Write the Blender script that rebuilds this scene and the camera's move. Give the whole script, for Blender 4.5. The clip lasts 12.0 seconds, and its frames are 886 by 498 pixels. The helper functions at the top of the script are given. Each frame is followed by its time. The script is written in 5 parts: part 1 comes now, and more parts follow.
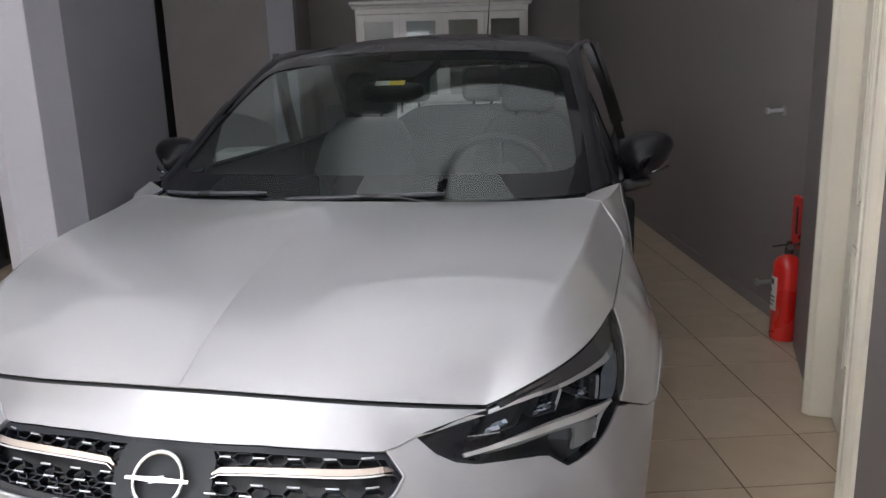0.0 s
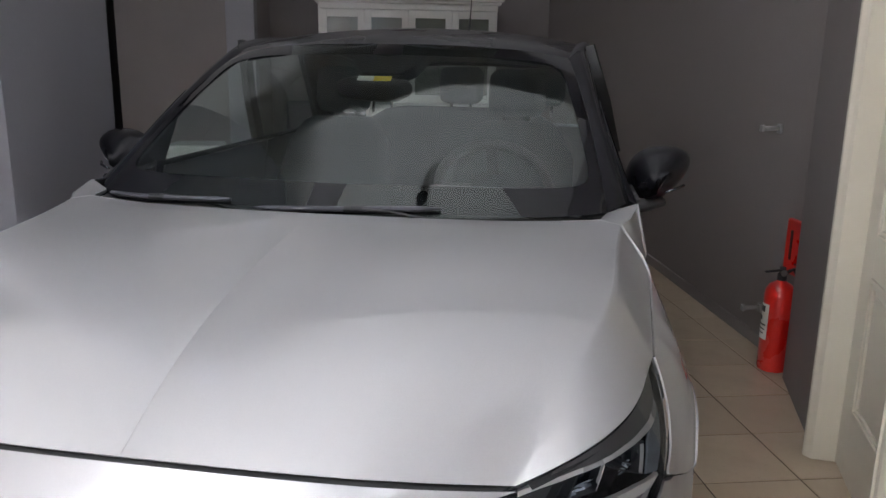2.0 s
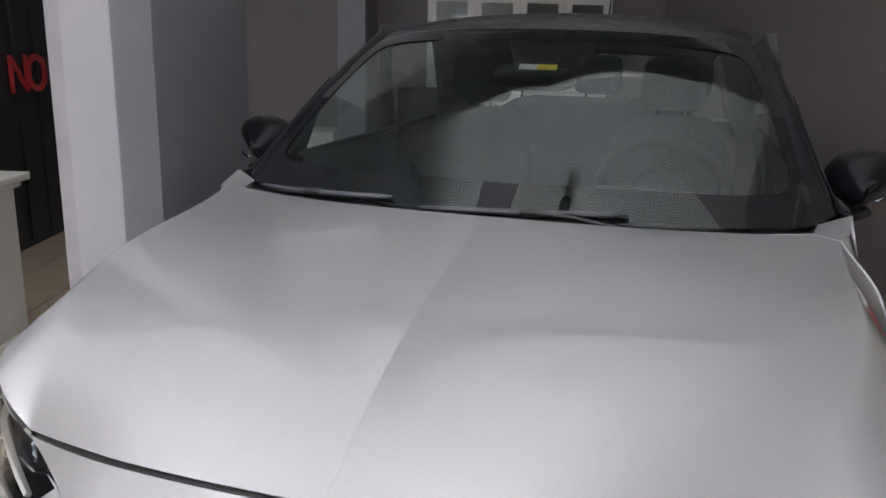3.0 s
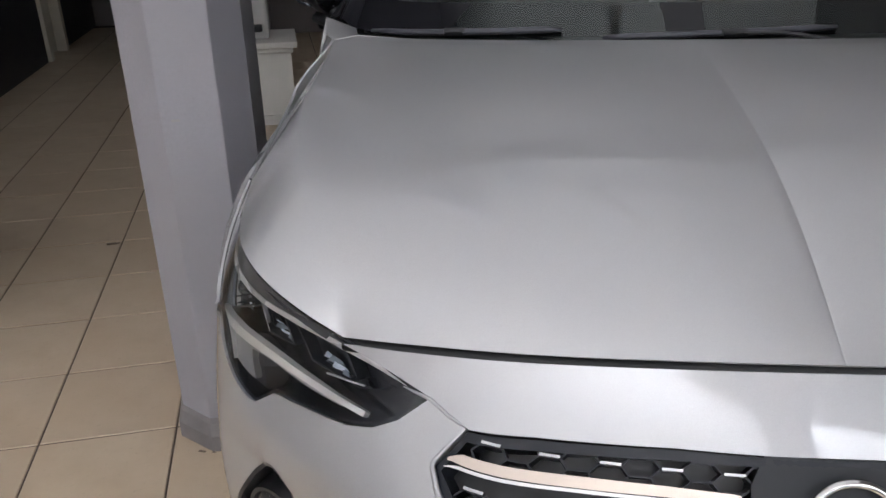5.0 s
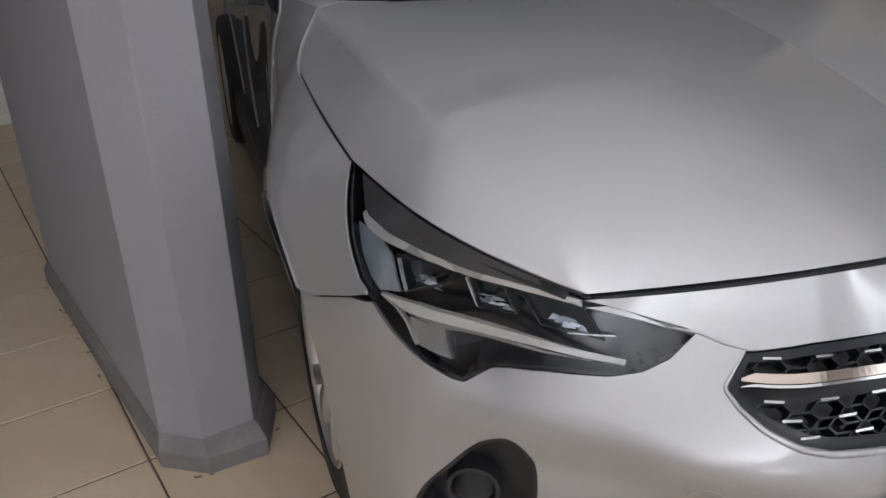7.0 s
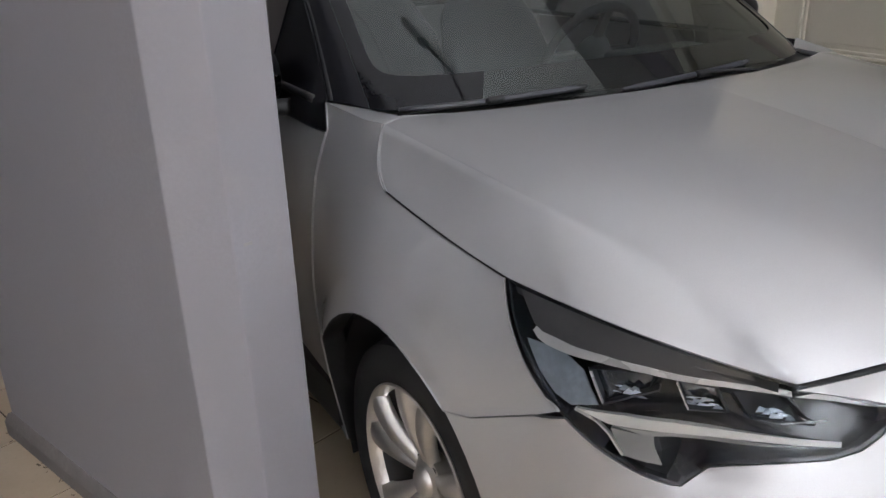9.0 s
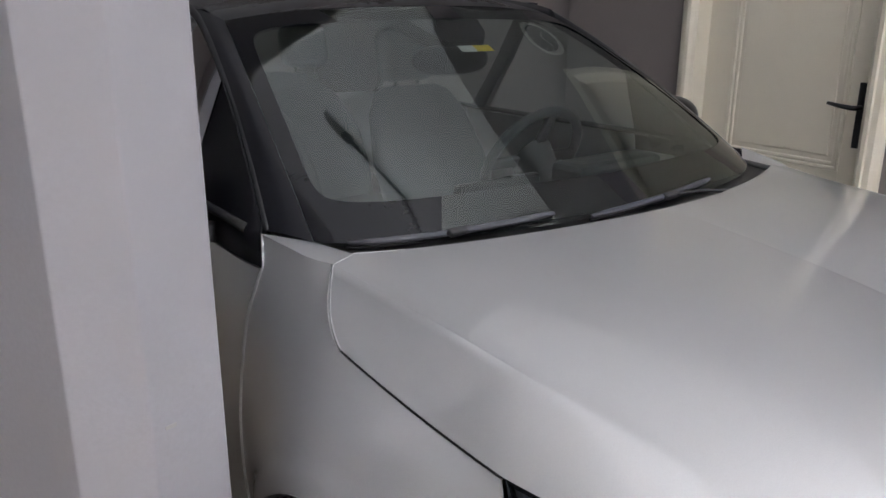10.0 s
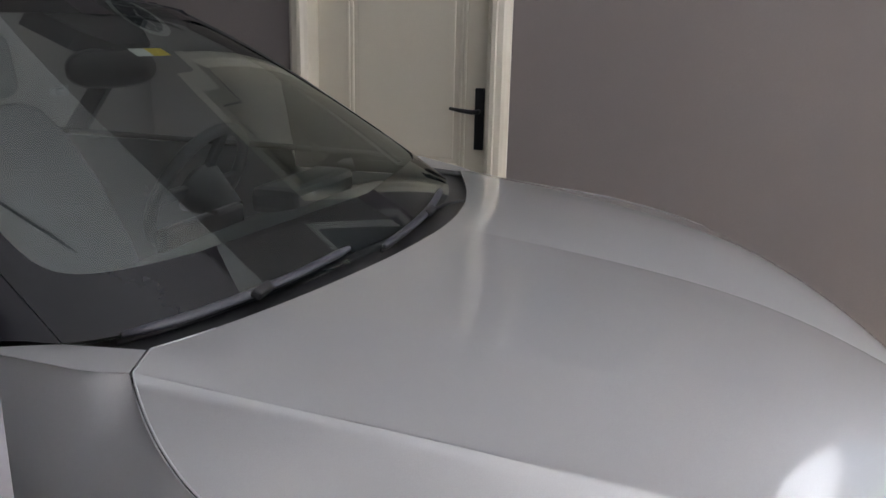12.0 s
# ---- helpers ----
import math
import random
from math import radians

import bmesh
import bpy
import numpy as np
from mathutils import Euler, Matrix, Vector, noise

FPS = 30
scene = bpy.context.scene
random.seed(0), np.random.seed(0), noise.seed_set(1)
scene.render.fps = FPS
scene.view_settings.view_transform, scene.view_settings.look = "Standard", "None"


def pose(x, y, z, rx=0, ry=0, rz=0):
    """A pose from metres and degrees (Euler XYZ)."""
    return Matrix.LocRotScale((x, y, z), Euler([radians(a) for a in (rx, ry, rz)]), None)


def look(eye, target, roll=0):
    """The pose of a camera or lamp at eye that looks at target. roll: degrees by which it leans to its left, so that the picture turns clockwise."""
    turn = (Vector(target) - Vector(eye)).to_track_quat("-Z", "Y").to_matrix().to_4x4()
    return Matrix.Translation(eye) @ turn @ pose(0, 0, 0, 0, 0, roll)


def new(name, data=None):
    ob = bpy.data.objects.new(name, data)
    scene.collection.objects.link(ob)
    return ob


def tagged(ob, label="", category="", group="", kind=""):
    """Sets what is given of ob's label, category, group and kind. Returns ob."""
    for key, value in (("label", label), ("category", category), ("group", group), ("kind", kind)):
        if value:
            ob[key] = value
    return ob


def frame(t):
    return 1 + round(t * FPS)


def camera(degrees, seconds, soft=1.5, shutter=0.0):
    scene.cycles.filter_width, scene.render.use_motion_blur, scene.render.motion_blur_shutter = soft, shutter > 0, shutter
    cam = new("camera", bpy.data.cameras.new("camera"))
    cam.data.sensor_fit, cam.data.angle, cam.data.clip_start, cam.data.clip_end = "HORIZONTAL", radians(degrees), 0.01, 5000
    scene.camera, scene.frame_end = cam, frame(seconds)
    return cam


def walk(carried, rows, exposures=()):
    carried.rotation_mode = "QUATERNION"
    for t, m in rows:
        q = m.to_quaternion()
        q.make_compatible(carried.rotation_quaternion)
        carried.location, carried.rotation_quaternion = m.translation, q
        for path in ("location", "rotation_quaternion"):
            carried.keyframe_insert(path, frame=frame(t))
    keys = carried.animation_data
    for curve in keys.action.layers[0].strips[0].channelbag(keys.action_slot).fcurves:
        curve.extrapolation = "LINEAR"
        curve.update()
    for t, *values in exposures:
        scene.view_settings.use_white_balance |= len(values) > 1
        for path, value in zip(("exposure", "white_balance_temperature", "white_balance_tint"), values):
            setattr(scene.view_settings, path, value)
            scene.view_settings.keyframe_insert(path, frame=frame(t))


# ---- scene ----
cam = camera(58.3, 12.0)
# seconds, x, y, z, yaw, pitch, roll
PATH = [
    (0.0, 0.824, -1.161, 1.417, 13.20, -13.52, 1.90),
    (0.5, 0.865, -1.061, 1.415, 12.63, -13.42, 1.22),
    (1.0, 0.877, -1.010, 1.419, 11.47, -13.31, 0.49),
    (1.5, 0.789, -0.946, 1.404, 10.32, -13.26, -0.56),
    (2.0, 0.636, -0.876, 1.398, 10.00, -13.41, -0.92),
    (2.5, 0.505, -0.828, 1.396, 12.68, -13.94, -0.33),
    (3.0, 0.375, -0.732, 1.394, 16.17, -14.47, -1.51),
    (3.2, 0.304, -0.692, 1.393, 17.57, -14.87, -1.67),
    (4.8, -0.295, -0.681, 1.302, 7.14, -21.73, 0.82),
    (5.0, -0.363, -0.669, 1.292, 4.33, -23.90, 1.05),
    (5.5, -0.513, -0.648, 1.283, -4.35, -27.12, -0.30),
    (6.0, -0.721, -0.685, 1.293, -14.22, -27.17, 1.39),
    (6.5, -0.879, -0.688, 1.331, -16.76, -27.42, 0.57),
    (7.0, -1.017, -0.591, 1.294, -18.23, -26.59, 0.61),
    (7.2, -1.081, -0.561, 1.280, -20.19, -26.55, 0.41),
    (8.8, -1.470, -0.417, 1.368, -30.38, -23.32, 2.12),
    (9.0, -1.450, -0.366, 1.364, -30.99, -21.48, 1.81),
    (9.5, -1.408, -0.213, 1.425, -33.78, -18.13, 1.14),
    (10.0, -1.398, -0.082, 1.442, -37.90, -16.95, -0.15),
    (10.5, -1.433, 0.158, 1.427, -48.87, -15.57, -0.80),
    (11.0, -1.524, 0.287, 1.422, -53.78, -15.69, -0.85),
    (11.5, -1.501, 0.406, 1.388, -58.98, -15.11, -0.72),
    (12.0, -1.432, 0.508, 1.390, -73.18, -15.25, -1.26),
]
walk(cam, [(t, pose(x, y, z, 90 + pitch, roll, yaw)) for t, x, y, z, yaw, pitch, roll in PATH],
     [(0, .12), (2, .06), (3.2, .0), (4.8, -.3), (5.5, -.90), (6.5, -.82), (7.2, -.65), (8.8, -.33), (9.5, -.3), (10, .02), (11.3, .05), (12, -.25)])

from mathutils import geometry

# ---- light ----
THETA = radians(15.5)                       # the room is turned against the car
RM = Matrix.Rotation(THETA, 4, "Z")

sky_world = bpy.data.worlds.new("sky")
scene.world = sky_world
sky_world.use_nodes = True
wn = sky_world.node_tree
sky = wn.nodes.new("ShaderNodeTexSky")
sky.sky_type, sky.sun_disc = "NISHITA", False
sky.sun_elevation, sky.sun_rotation = radians(48), radians(20)
sky.air_density, sky.dust_density = 1.2, 2.5
wn.nodes["Background"].inputs["Strength"].default_value = 0.05
wn.links.new(sky.outputs["Color"], wn.nodes["Background"].inputs["Color"])

sun = new("sun", bpy.data.lights.new("sun", "SUN"))
sun.data.energy, sun.data.angle, sun.data.color = 4.0, radians(4), (1.0, 0.95, 0.88)
sun.matrix_world = look((14, -12, 16), (0, -9, 0))

# lamp added for the sky's light in an assumed, unseen shop front
front_light = new("added_front_light", bpy.data.lights.new("added_front_light", "AREA"))
front_light.data.shape, front_light.data.size, front_light.data.size_y = "RECTANGLE", 5.6, 2.10
front_light.data.energy, front_light.data.color = 130.0, (0.90, 0.92, 1.0)
front_light.matrix_world = RM @ look((-1.6, -7.5, 1.15), (-1.6, 2.0, 1.15))
# fill lamp added outside, as if from sunlit paving, to brighten the ceiling
ceiling_fill_light = new("ceiling_fill_light", bpy.data.lights.new("ceiling_fill_light", "AREA"))
ceiling_fill_light.data.shape, ceiling_fill_light.data.size, ceiling_fill_light.data.size_y = "RECTANGLE", 8.0, 0.7
ceiling_fill_light.data.energy, ceiling_fill_light.data.color = 32000.0, (0.885, 0.917, 1.0)
ceiling_fill_light.matrix_world = RM @ look((-1.6, -11.2, 0.10), (-1.6, -10.9, 2.10))
# the sky's light in the side opening
side_light = new("side_opening_light", bpy.data.lights.new("side_opening_light", "AREA"))
side_light.data.shape, side_light.data.size, side_light.data.size_y = "RECTANGLE", 2.5, 2.5
side_light.data.energy, side_light.data.color = 9.0, (0.62, 0.80, 1.0)
side_light.matrix_world = look((1.19, -2.50, 1.32), (0.19, -2.42, 1.32))
scene.view_settings.exposure = 0.0


# ---- materials ----
def nodes_of(name):
    m = bpy.data.materials.new(name)
    m.use_nodes = True
    t = m.node_tree
    return m, t, t.nodes["Principled BSDF"]


def mix_rgb(t, fac, a, b):
    n = t.nodes.new("ShaderNodeMix")
    n.data_type = "RGBA"
    for sock, val in ((n.inputs["Factor"], fac), (n.inputs["A"], a), (n.inputs["B"], b)):
        if isinstance(val, bpy.types.NodeSocket):
            t.links.new(val, sock)
        else:
            sock.default_value = val
    return n.outputs["Result"]


def noise_of(t, scale, detail=4.0, rough=0.55, coords="Object"):
    c = t.nodes.new("ShaderNodeTexCoord")
    n = t.nodes.new("ShaderNodeTexNoise")
    n.inputs["Scale"].default_value, n.inputs["Detail"].default_value = scale, detail
    n.inputs["Roughness"].default_value = rough
    t.links.new(c.outputs[coords], n.inputs["Vector"])
    return n.outputs["Fac"]


def ramp_of(t, fac, lo, hi):
    r = t.nodes.new("ShaderNodeMapRange")
    r.inputs["From Min"].default_value, r.inputs["From Max"].default_value = lo, hi
    t.links.new(fac, r.inputs["Value"])
    return r.outputs["Result"]


def bump_of(t, bsdf, height, strength, distance):
    b = t.nodes.new("ShaderNodeBump")
    b.inputs["Strength"].default_value, b.inputs["Distance"].default_value = strength, distance
    t.links.new(height, b.inputs["Height"])
    t.links.new(b.outputs["Normal"], bsdf.inputs["Normal"])


def rgba(c):
    return (c[0], c[1], c[2], 1.0)


def plain(name, colour, rough=0.5, metal=0.0, coat=0.0, vary=0.10, scale=6.0, fine=90.0, bump=0.0, spec=0.5, wear=0.0):
    """A surface with two scales of variation: broad tone, fine grain."""
    m, t, b = nodes_of(name)
    broad, grain = noise_of(t, scale), noise_of(t, fine, 3.0)
    dark = tuple(v * (1 - vary) for v in colour)
    light = tuple(min(1.0, v * (1 + vary)) for v in colour)
    c = mix_rgb(t, ramp_of(t, broad, 0.3, 0.7), rgba(dark), rgba(light))
    c = mix_rgb(t, ramp_of(t, grain, 0.35, 0.8), c, rgba(tuple(v * (1 - 0.5 * vary) for v in colour)))
    if wear:
        spots = ramp_of(t, noise_of(t, 23.0, 8.0, 0.7), 0.66, 0.74)
        c = mix_rgb(t, spots, c, rgba(tuple(v * (1 - wear) for v in colour)))
    t.links.new(c, b.inputs["Base Color"])
    r = t.nodes.new("ShaderNodeMapRange")
    r.inputs["To Min"].default_value, r.inputs["To Max"].default_value = max(0.02, rough * 0.85), min(1.0, rough * 1.15)
    t.links.new(broad, r.inputs["Value"])
    t.links.new(r.outputs["Result"], b.inputs["Roughness"])
    b.inputs["Metallic"].default_value = metal
    b.inputs["Coat Weight"].default_value = coat
    b.inputs["Coat Roughness"].default_value = 0.03
    b.inputs["Specular IOR Level"].default_value = spec
    if bump:
        bump_of(t, b, grain, bump, 0.004)
    return m


def metallic_paint(name, colour, rough=0.50, metal=0.58):
    m, t, b = nodes_of(name)
    flakes = noise_of(t, 1400.0, 1.0)
    broad = noise_of(t, 2.5)
    c = mix_rgb(t, ramp_of(t, flakes, 0.25, 0.75), rgba(tuple(v * 0.88 for v in colour)), rgba(tuple(min(1, v * 1.12) for v in colour)))
    c = mix_rgb(t, ramp_of(t, broad, 0.35, 0.8), c, rgba(tuple(v * 0.96 for v in colour)))
    t.links.new(c, b.inputs["Base Color"])
    b.inputs["Metallic"].default_value, b.inputs["Roughness"].default_value = metal, rough
    b.inputs["Coat Weight"].default_value, b.inputs["Coat Roughness"].default_value = 1.0, 0.006
    b.inputs["Coat IOR"].default_value = 1.68
    return m


def clear_glass(name, tint, ior=1.5, haze=0.0, gloss=(1.0, 1.0, 1.0)):
    """Thin glass: it lets light through and mirrors by Fresnel."""
    m = bpy.data.materials.new(name)
    m.use_nodes = True
    t = m.node_tree
    t.nodes.remove(t.nodes["Principled BSDF"])
    tr, gl = t.nodes.new("ShaderNodeBsdfTransparent"), t.nodes.new("ShaderNodeBsdfGlossy")
    tr.inputs["Color"].default_value = rgba(tint)
    gl.inputs["Roughness"].default_value = 0.01
    gl.inputs["Color"].default_value = rgba(gloss)
    fr, mx = t.nodes.new("ShaderNodeFresnel"), t.nodes.new("ShaderNodeMixShader")
    fr.inputs["IOR"].default_value = ior
    t.links.new(fr.outputs["Fac"], mx.inputs["Fac"])
    t.links.new(tr.outputs["BSDF"], mx.inputs[1])
    t.links.new(gl.outputs["BSDF"], mx.inputs[2])
    last = mx.outputs["Shader"]
    # pale diffuse film standing in for the veil of the mirrored ceiling
    if haze:
        film, over = t.nodes.new("ShaderNodeBsdfDiffuse"), t.nodes.new("ShaderNodeMixShader")
        film.inputs["Color"].default_value = (0.68, 0.80, 0.81, 1)
        amount = t.nodes.new("ShaderNodeMapRange")
        amount.inputs["To Min"].default_value, amount.inputs["To Max"].default_value = haze * 0.92, haze * 1.08
        t.links.new(noise_of(t, 9.0, 6.0, 0.65), amount.inputs["Value"])
        t.links.new(amount.outputs["Result"], over.inputs["Fac"])
        t.links.new(last, over.inputs[1])
        t.links.new(film.outputs["BSDF"], over.inputs[2])
        last = over.outputs["Shader"]
    t.links.new(last, t.nodes["Material Output"].inputs["Surface"])
    return m


def tile_material():
    m, t, b = nodes_of("floor_tile")
    oi = t.nodes.new("ShaderNodeObjectInfo")
    geo = t.nodes.new("ShaderNodeNewGeometry")
    add = t.nodes.new("ShaderNodeMath")
    t.links.new(oi.outputs["Random"], add.inputs[0])
    t.links.new(geo.outputs["Random Per Island"], add.inputs[1])
    fr = t.nodes.new("ShaderNodeMath")
    fr.operation = "FRACT"
    t.links.new(add.outputs[0], fr.inputs[0])
    cloud = noise_of(t, 5.0, 6.0, 0.6)
    fine = noise_of(t, 60.0, 4.0)
    c = mix_rgb(t, fr.outputs[0], (0.483, 0.386, 0.282, 1), (0.543, 0.446, 0.331, 1))
    c = mix_rgb(t, ramp_of(t, cloud, 0.35, 0.75), c, (0.442, 0.346, 0.243, 1))
    c = mix_rgb(t, ramp_of(t, fine, 0.6, 0.85), c, (0.40, 0.33, 0.245, 1))
    t.links.new(c, b.inputs["Base Color"])
    r = t.nodes.new("ShaderNodeMapRange")
    r.inputs["To Min"].default_value, r.inputs["To Max"].default_value = 0.30, 0.36
    t.links.new(cloud, r.inputs["Value"])
    t.links.new(r.outputs["Result"], b.inputs["Roughness"])
    bump_of(t, b, noise_of(t, 14.0, 3.0), 0.02, 0.004)
    return m


SILVER = metallic_paint("silver_paint", (0.430, 0.435, 0.446))
BLACK_PAINT = plain("black_gloss_paint", (0.009, 0.009, 0.011), 0.28, 0.0, 0.22, 0.1, spec=0.15)
PILLAR_BLACK = plain("pillar_black", (0.011, 0.011, 0.014), 0.35, 0.0, 0.0, 0.1, spec=0.22)
PLASTIC = plain("black_plastic", (0.020, 0.020, 0.022), 0.45, 0.0, 0.0, 0.2, 8, 120, 0.02)
GRILLE_BLACK = plain("grille_plastic", (0.012, 0.014, 0.020), 0.34, 0.0, 0.0, 0.2, 8, 300, spec=0.32)
WIPER_GREY = plain("wiper_plastic", (0.055, 0.056, 0.068), 0.38)
RUBBER = plain("rubber", (0.016, 0.016, 0.017), 0.7, 0.0, 0.0, 0.25, 12, 200, 0.2)
CHROME = plain("chrome", (0.60, 0.595, 0.585), 0.10, 1.0, 0.0, 0.05)
WARM_CHROME = plain("satin_chrome", (0.52, 0.455, 0.40), 0.12, 1.0, 0.0, 0.05)
ALLOY = plain("alloy", (0.62, 0.60, 0.57), 0.30, 0.85, 0.3, 0.08)
INSERT_CHROME = plain("insert_chrome", (0.40, 0.405, 0.41), 0.22, 1.0, 0.0, 0.08)
DARK_METAL = plain("dark_metal", (0.06, 0.06, 0.06), 0.5, 0.7, 0.0, 0.2)
LAMP_WHITE = plain("lamp_plastic", (0.62, 0.60, 0.555), 0.4, 0.0, 0.3, 0.04)
LAMP_SMOKE = plain("lamp_bezel", (0.016, 0.017, 0.021), 0.22, 0.0, 0.3, 0.04)
LAMP_DARK = plain("lamp_recess", (0.014, 0.016, 0.020), 0.6, 0.0, 0.0, 0.1)
BROW = plain("lamp_brow", (0.07, 0.068, 0.068), 0.35, 0.0, 0.3, 0.1)
STRIP = plain("lamp_strip", (0.58, 0.57, 0.555), 0.28, 0.35, 0.3, 0.05)
FRIT = plain("glass_print", (0.010, 0.010, 0.012), 0.06, 0.0, 0.0, 0.1, spec=0.3)
LAMP_GREY = plain("lamp_grey", (0.24, 0.235, 0.225), 0.35, 0.1, 0.3, 0.06)
CRYSTAL = plain("lamp_crystal", (0.60, 0.66, 0.72), 0.30, 0.25, 0.3, 0.25, 40)
INNER_LENS = plain("inner_lens", (0.30, 0.345, 0.39), 0.15, 0.3, 0.6, 0.25, 20)
DARK_CHROME = plain("dark_chrome", (0.20, 0.22, 0.25), 0.2, 1.0, 0.0, 0.25, 60)
SEAT = plain("seat_cloth", (0.095, 0.116, 0.118), 0.85, 0.0, 0.0, 0.15, 12, 60, 0.0)
DASH = plain("dash_plastic", (0.07, 0.077, 0.08), 0.6, 0.0, 0.0, 0.15, 8, 60, 0.0)
HEADLINER = plain("headliner", (0.06, 0.062, 0.062), 0.9, 0.0, 0.0, 0.08)
WINDSHIELD_GLASS = clear_glass("windscreen_glass", (0.76, 0.835, 0.82), 1.98, 0.009, (0.72, 0.76, 0.74))
SIDE_GLASS = clear_glass("side_glass", (0.84, 0.90, 0.89), 1.4)
LAMP_GLASS = clear_glass("lamp_lens", (0.93, 0.95, 0.97), 1.2)
CABINET_GLASS = clear_glass("cabinet_glass", (0.80, 0.82, 0.80))
MIRROR = plain("mirror", (0.85, 0.86, 0.87), 0.02, 1.0, 0.0, 0.0)
PLATE_WHITE = plain("plate_white", (0.78, 0.78, 0.77), 0.35, 0.0, 0.2, 0.03)
PLATE_BLUE = plain("plate_blue", (0.02, 0.12, 0.62), 0.35, 0.0, 0.2, 0.05)
INK = plain("ink", (0.012, 0.012, 0.014), 0.4)
STICKER_W = plain("sticker_white", (0.80, 0.80, 0.76), 0.5)
STICKER_Y = plain("sticker_yellow", (0.85, 0.62, 0.06), 0.5)
TILE = tile_material()
GROUT = plain("grout", (0.095, 0.070, 0.054), 0.9, 0, 0, 0.3, 9, 140, 0.3)
PIER_PAINT = plain("pier_paint", (0.278, 0.275, 0.302), 0.55, 0, 0, 0.05, 3.0, 120, 0.03, 0.4, 0.06)
SKIRT_PAINT = plain("skirting_paint", (0.19, 0.178, 0.178), 0.6, 0, 0, 0.18, 11.0, 70, 0.05, 0.3, 0.35)
WALL_PAINT = plain("wall_paint", (0.225, 0.20, 0.195), 0.6, 0, 0, 0.06, 2.0, 130, 0.04, 0.4, 0.05)
DARK_WALL = plain("dark_wall_paint", (0.022, 0.023, 0.027), 0.45, 0, 0, 0.2, 2.0, 100)
# a darker grey than the lower ceiling's white
HIGH_CEILING = plain("high_ceiling_grey", (0.52, 0.51, 0.50), 0.8, 0, 0, 0.05)
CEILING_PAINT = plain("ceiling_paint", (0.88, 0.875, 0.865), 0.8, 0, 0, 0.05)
CREAM = plain("cream_lacquer", (0.70, 0.655, 0.55), 0.35, 0, 0.25, 0.03, 4.0, 150, 0.03)
WHITE_LACQUER = plain("white_lacquer", (0.72, 0.71, 0.67), 0.35, 0, 0.3, 0.04)
RED = plain("red_enamel", (0.62, 0.018, 0.012), 0.28, 0, 0.5, 0.08)
RED_SIGN = plain("red_sign", (0.55, 0.03, 0.03), 0.4)
LABEL = plain("label_paper", (0.72, 0.70, 0.66), 0.6)
GREY_PLASTIC = plain("grey_plastic", (0.50, 0.50, 0.48), 0.5)
PRINT = plain("picture_print", (0.10, 0.10, 0.11), 0.35, 0, 0.2, 0.3, 5)
BRACKET_GREY = plain("bracket_grey", (0.30, 0.29, 0.29), 0.5)
ASPHALT = plain("paving", (0.30, 0.28, 0.26), 0.9, 0, 0, 0.2, 3, 60, 0.4)
LEAF = plain("leaves", (0.07, 0.12, 0.04), 0.6, 0, 0, 0.4, 3, 20)
BARK = plain("bark", (0.10, 0.07, 0.05), 0.9, 0, 0, 0.3)


# ---- mesh tools ----
def link(name, verts, faces, material, parent=None, label="", smooth=True, at=None):
    me = bpy.data.meshes.new(name)
    me.from_pydata([tuple(v) for v in verts], [], [tuple(f) for f in faces])
    me.validate()
    me.materials.append(material)
    if smooth:
        me.polygons.foreach_set("use_smooth", [True] * len(me.polygons))
    me.update()
    ob = new(name, me)
    if parent:
        ob.parent = parent
    if at is not None:
        ob.matrix_basis = at
    if label:
        tagged(ob, label)
    return ob


def part(name, bm, material, parent, label="", smooth=False, at=None):
    me = bpy.data.meshes.new(name)
    bmesh.ops.recalc_face_normals(bm, faces=bm.faces[:])
    bm.to_mesh(me)
    bm.free()
    me.materials.append(material)
    if smooth:
        me.polygons.foreach_set("use_smooth", [True] * len(me.polygons))
    ob = new(name, me)
    if parent:
        ob.parent = parent
    if at is not None:
        ob.matrix_basis = at
    if label:
        tagged(ob, label)
    return ob


def thing(name, label, category, at=None, group="", kind=""):
    ob = new(name)
    if at is not None:
        ob.matrix_basis = at
    return tagged(ob, label, category, group, kind)


def box(bm, lo, hi, bevel=0.0, m=None, seg=2):
    """A box with rounded edges in bm; returns its verts."""
    r = bmesh.ops.create_cube(bm, size=1.0)["verts"]
    for v in r:
        v.co = Vector([(lo[i] + hi[i]) / 2 + v.co[i] * (hi[i] - lo[i]) for i in range(3)])
    if bevel:
        e = list({e for v in r for e in v.link_edges})
        r = list({v for f in bmesh.ops.bevel(bm, geom=e, offset=bevel, segments=seg, affect="EDGES", profile=0.5)["faces"] for v in f.verts} | set(v for v in r if v.is_valid))
    if m is not None:
        bmesh.ops.transform(bm, matrix=m, verts=r)
    return r


def boxed(name, lo, hi, material, parent=None, label="", bevel=0.004, at=None, seg=2):
    bm = bmesh.new()
    box(bm, lo, hi, bevel, seg=seg)
    return part(name, bm, material, parent, label, at=at)


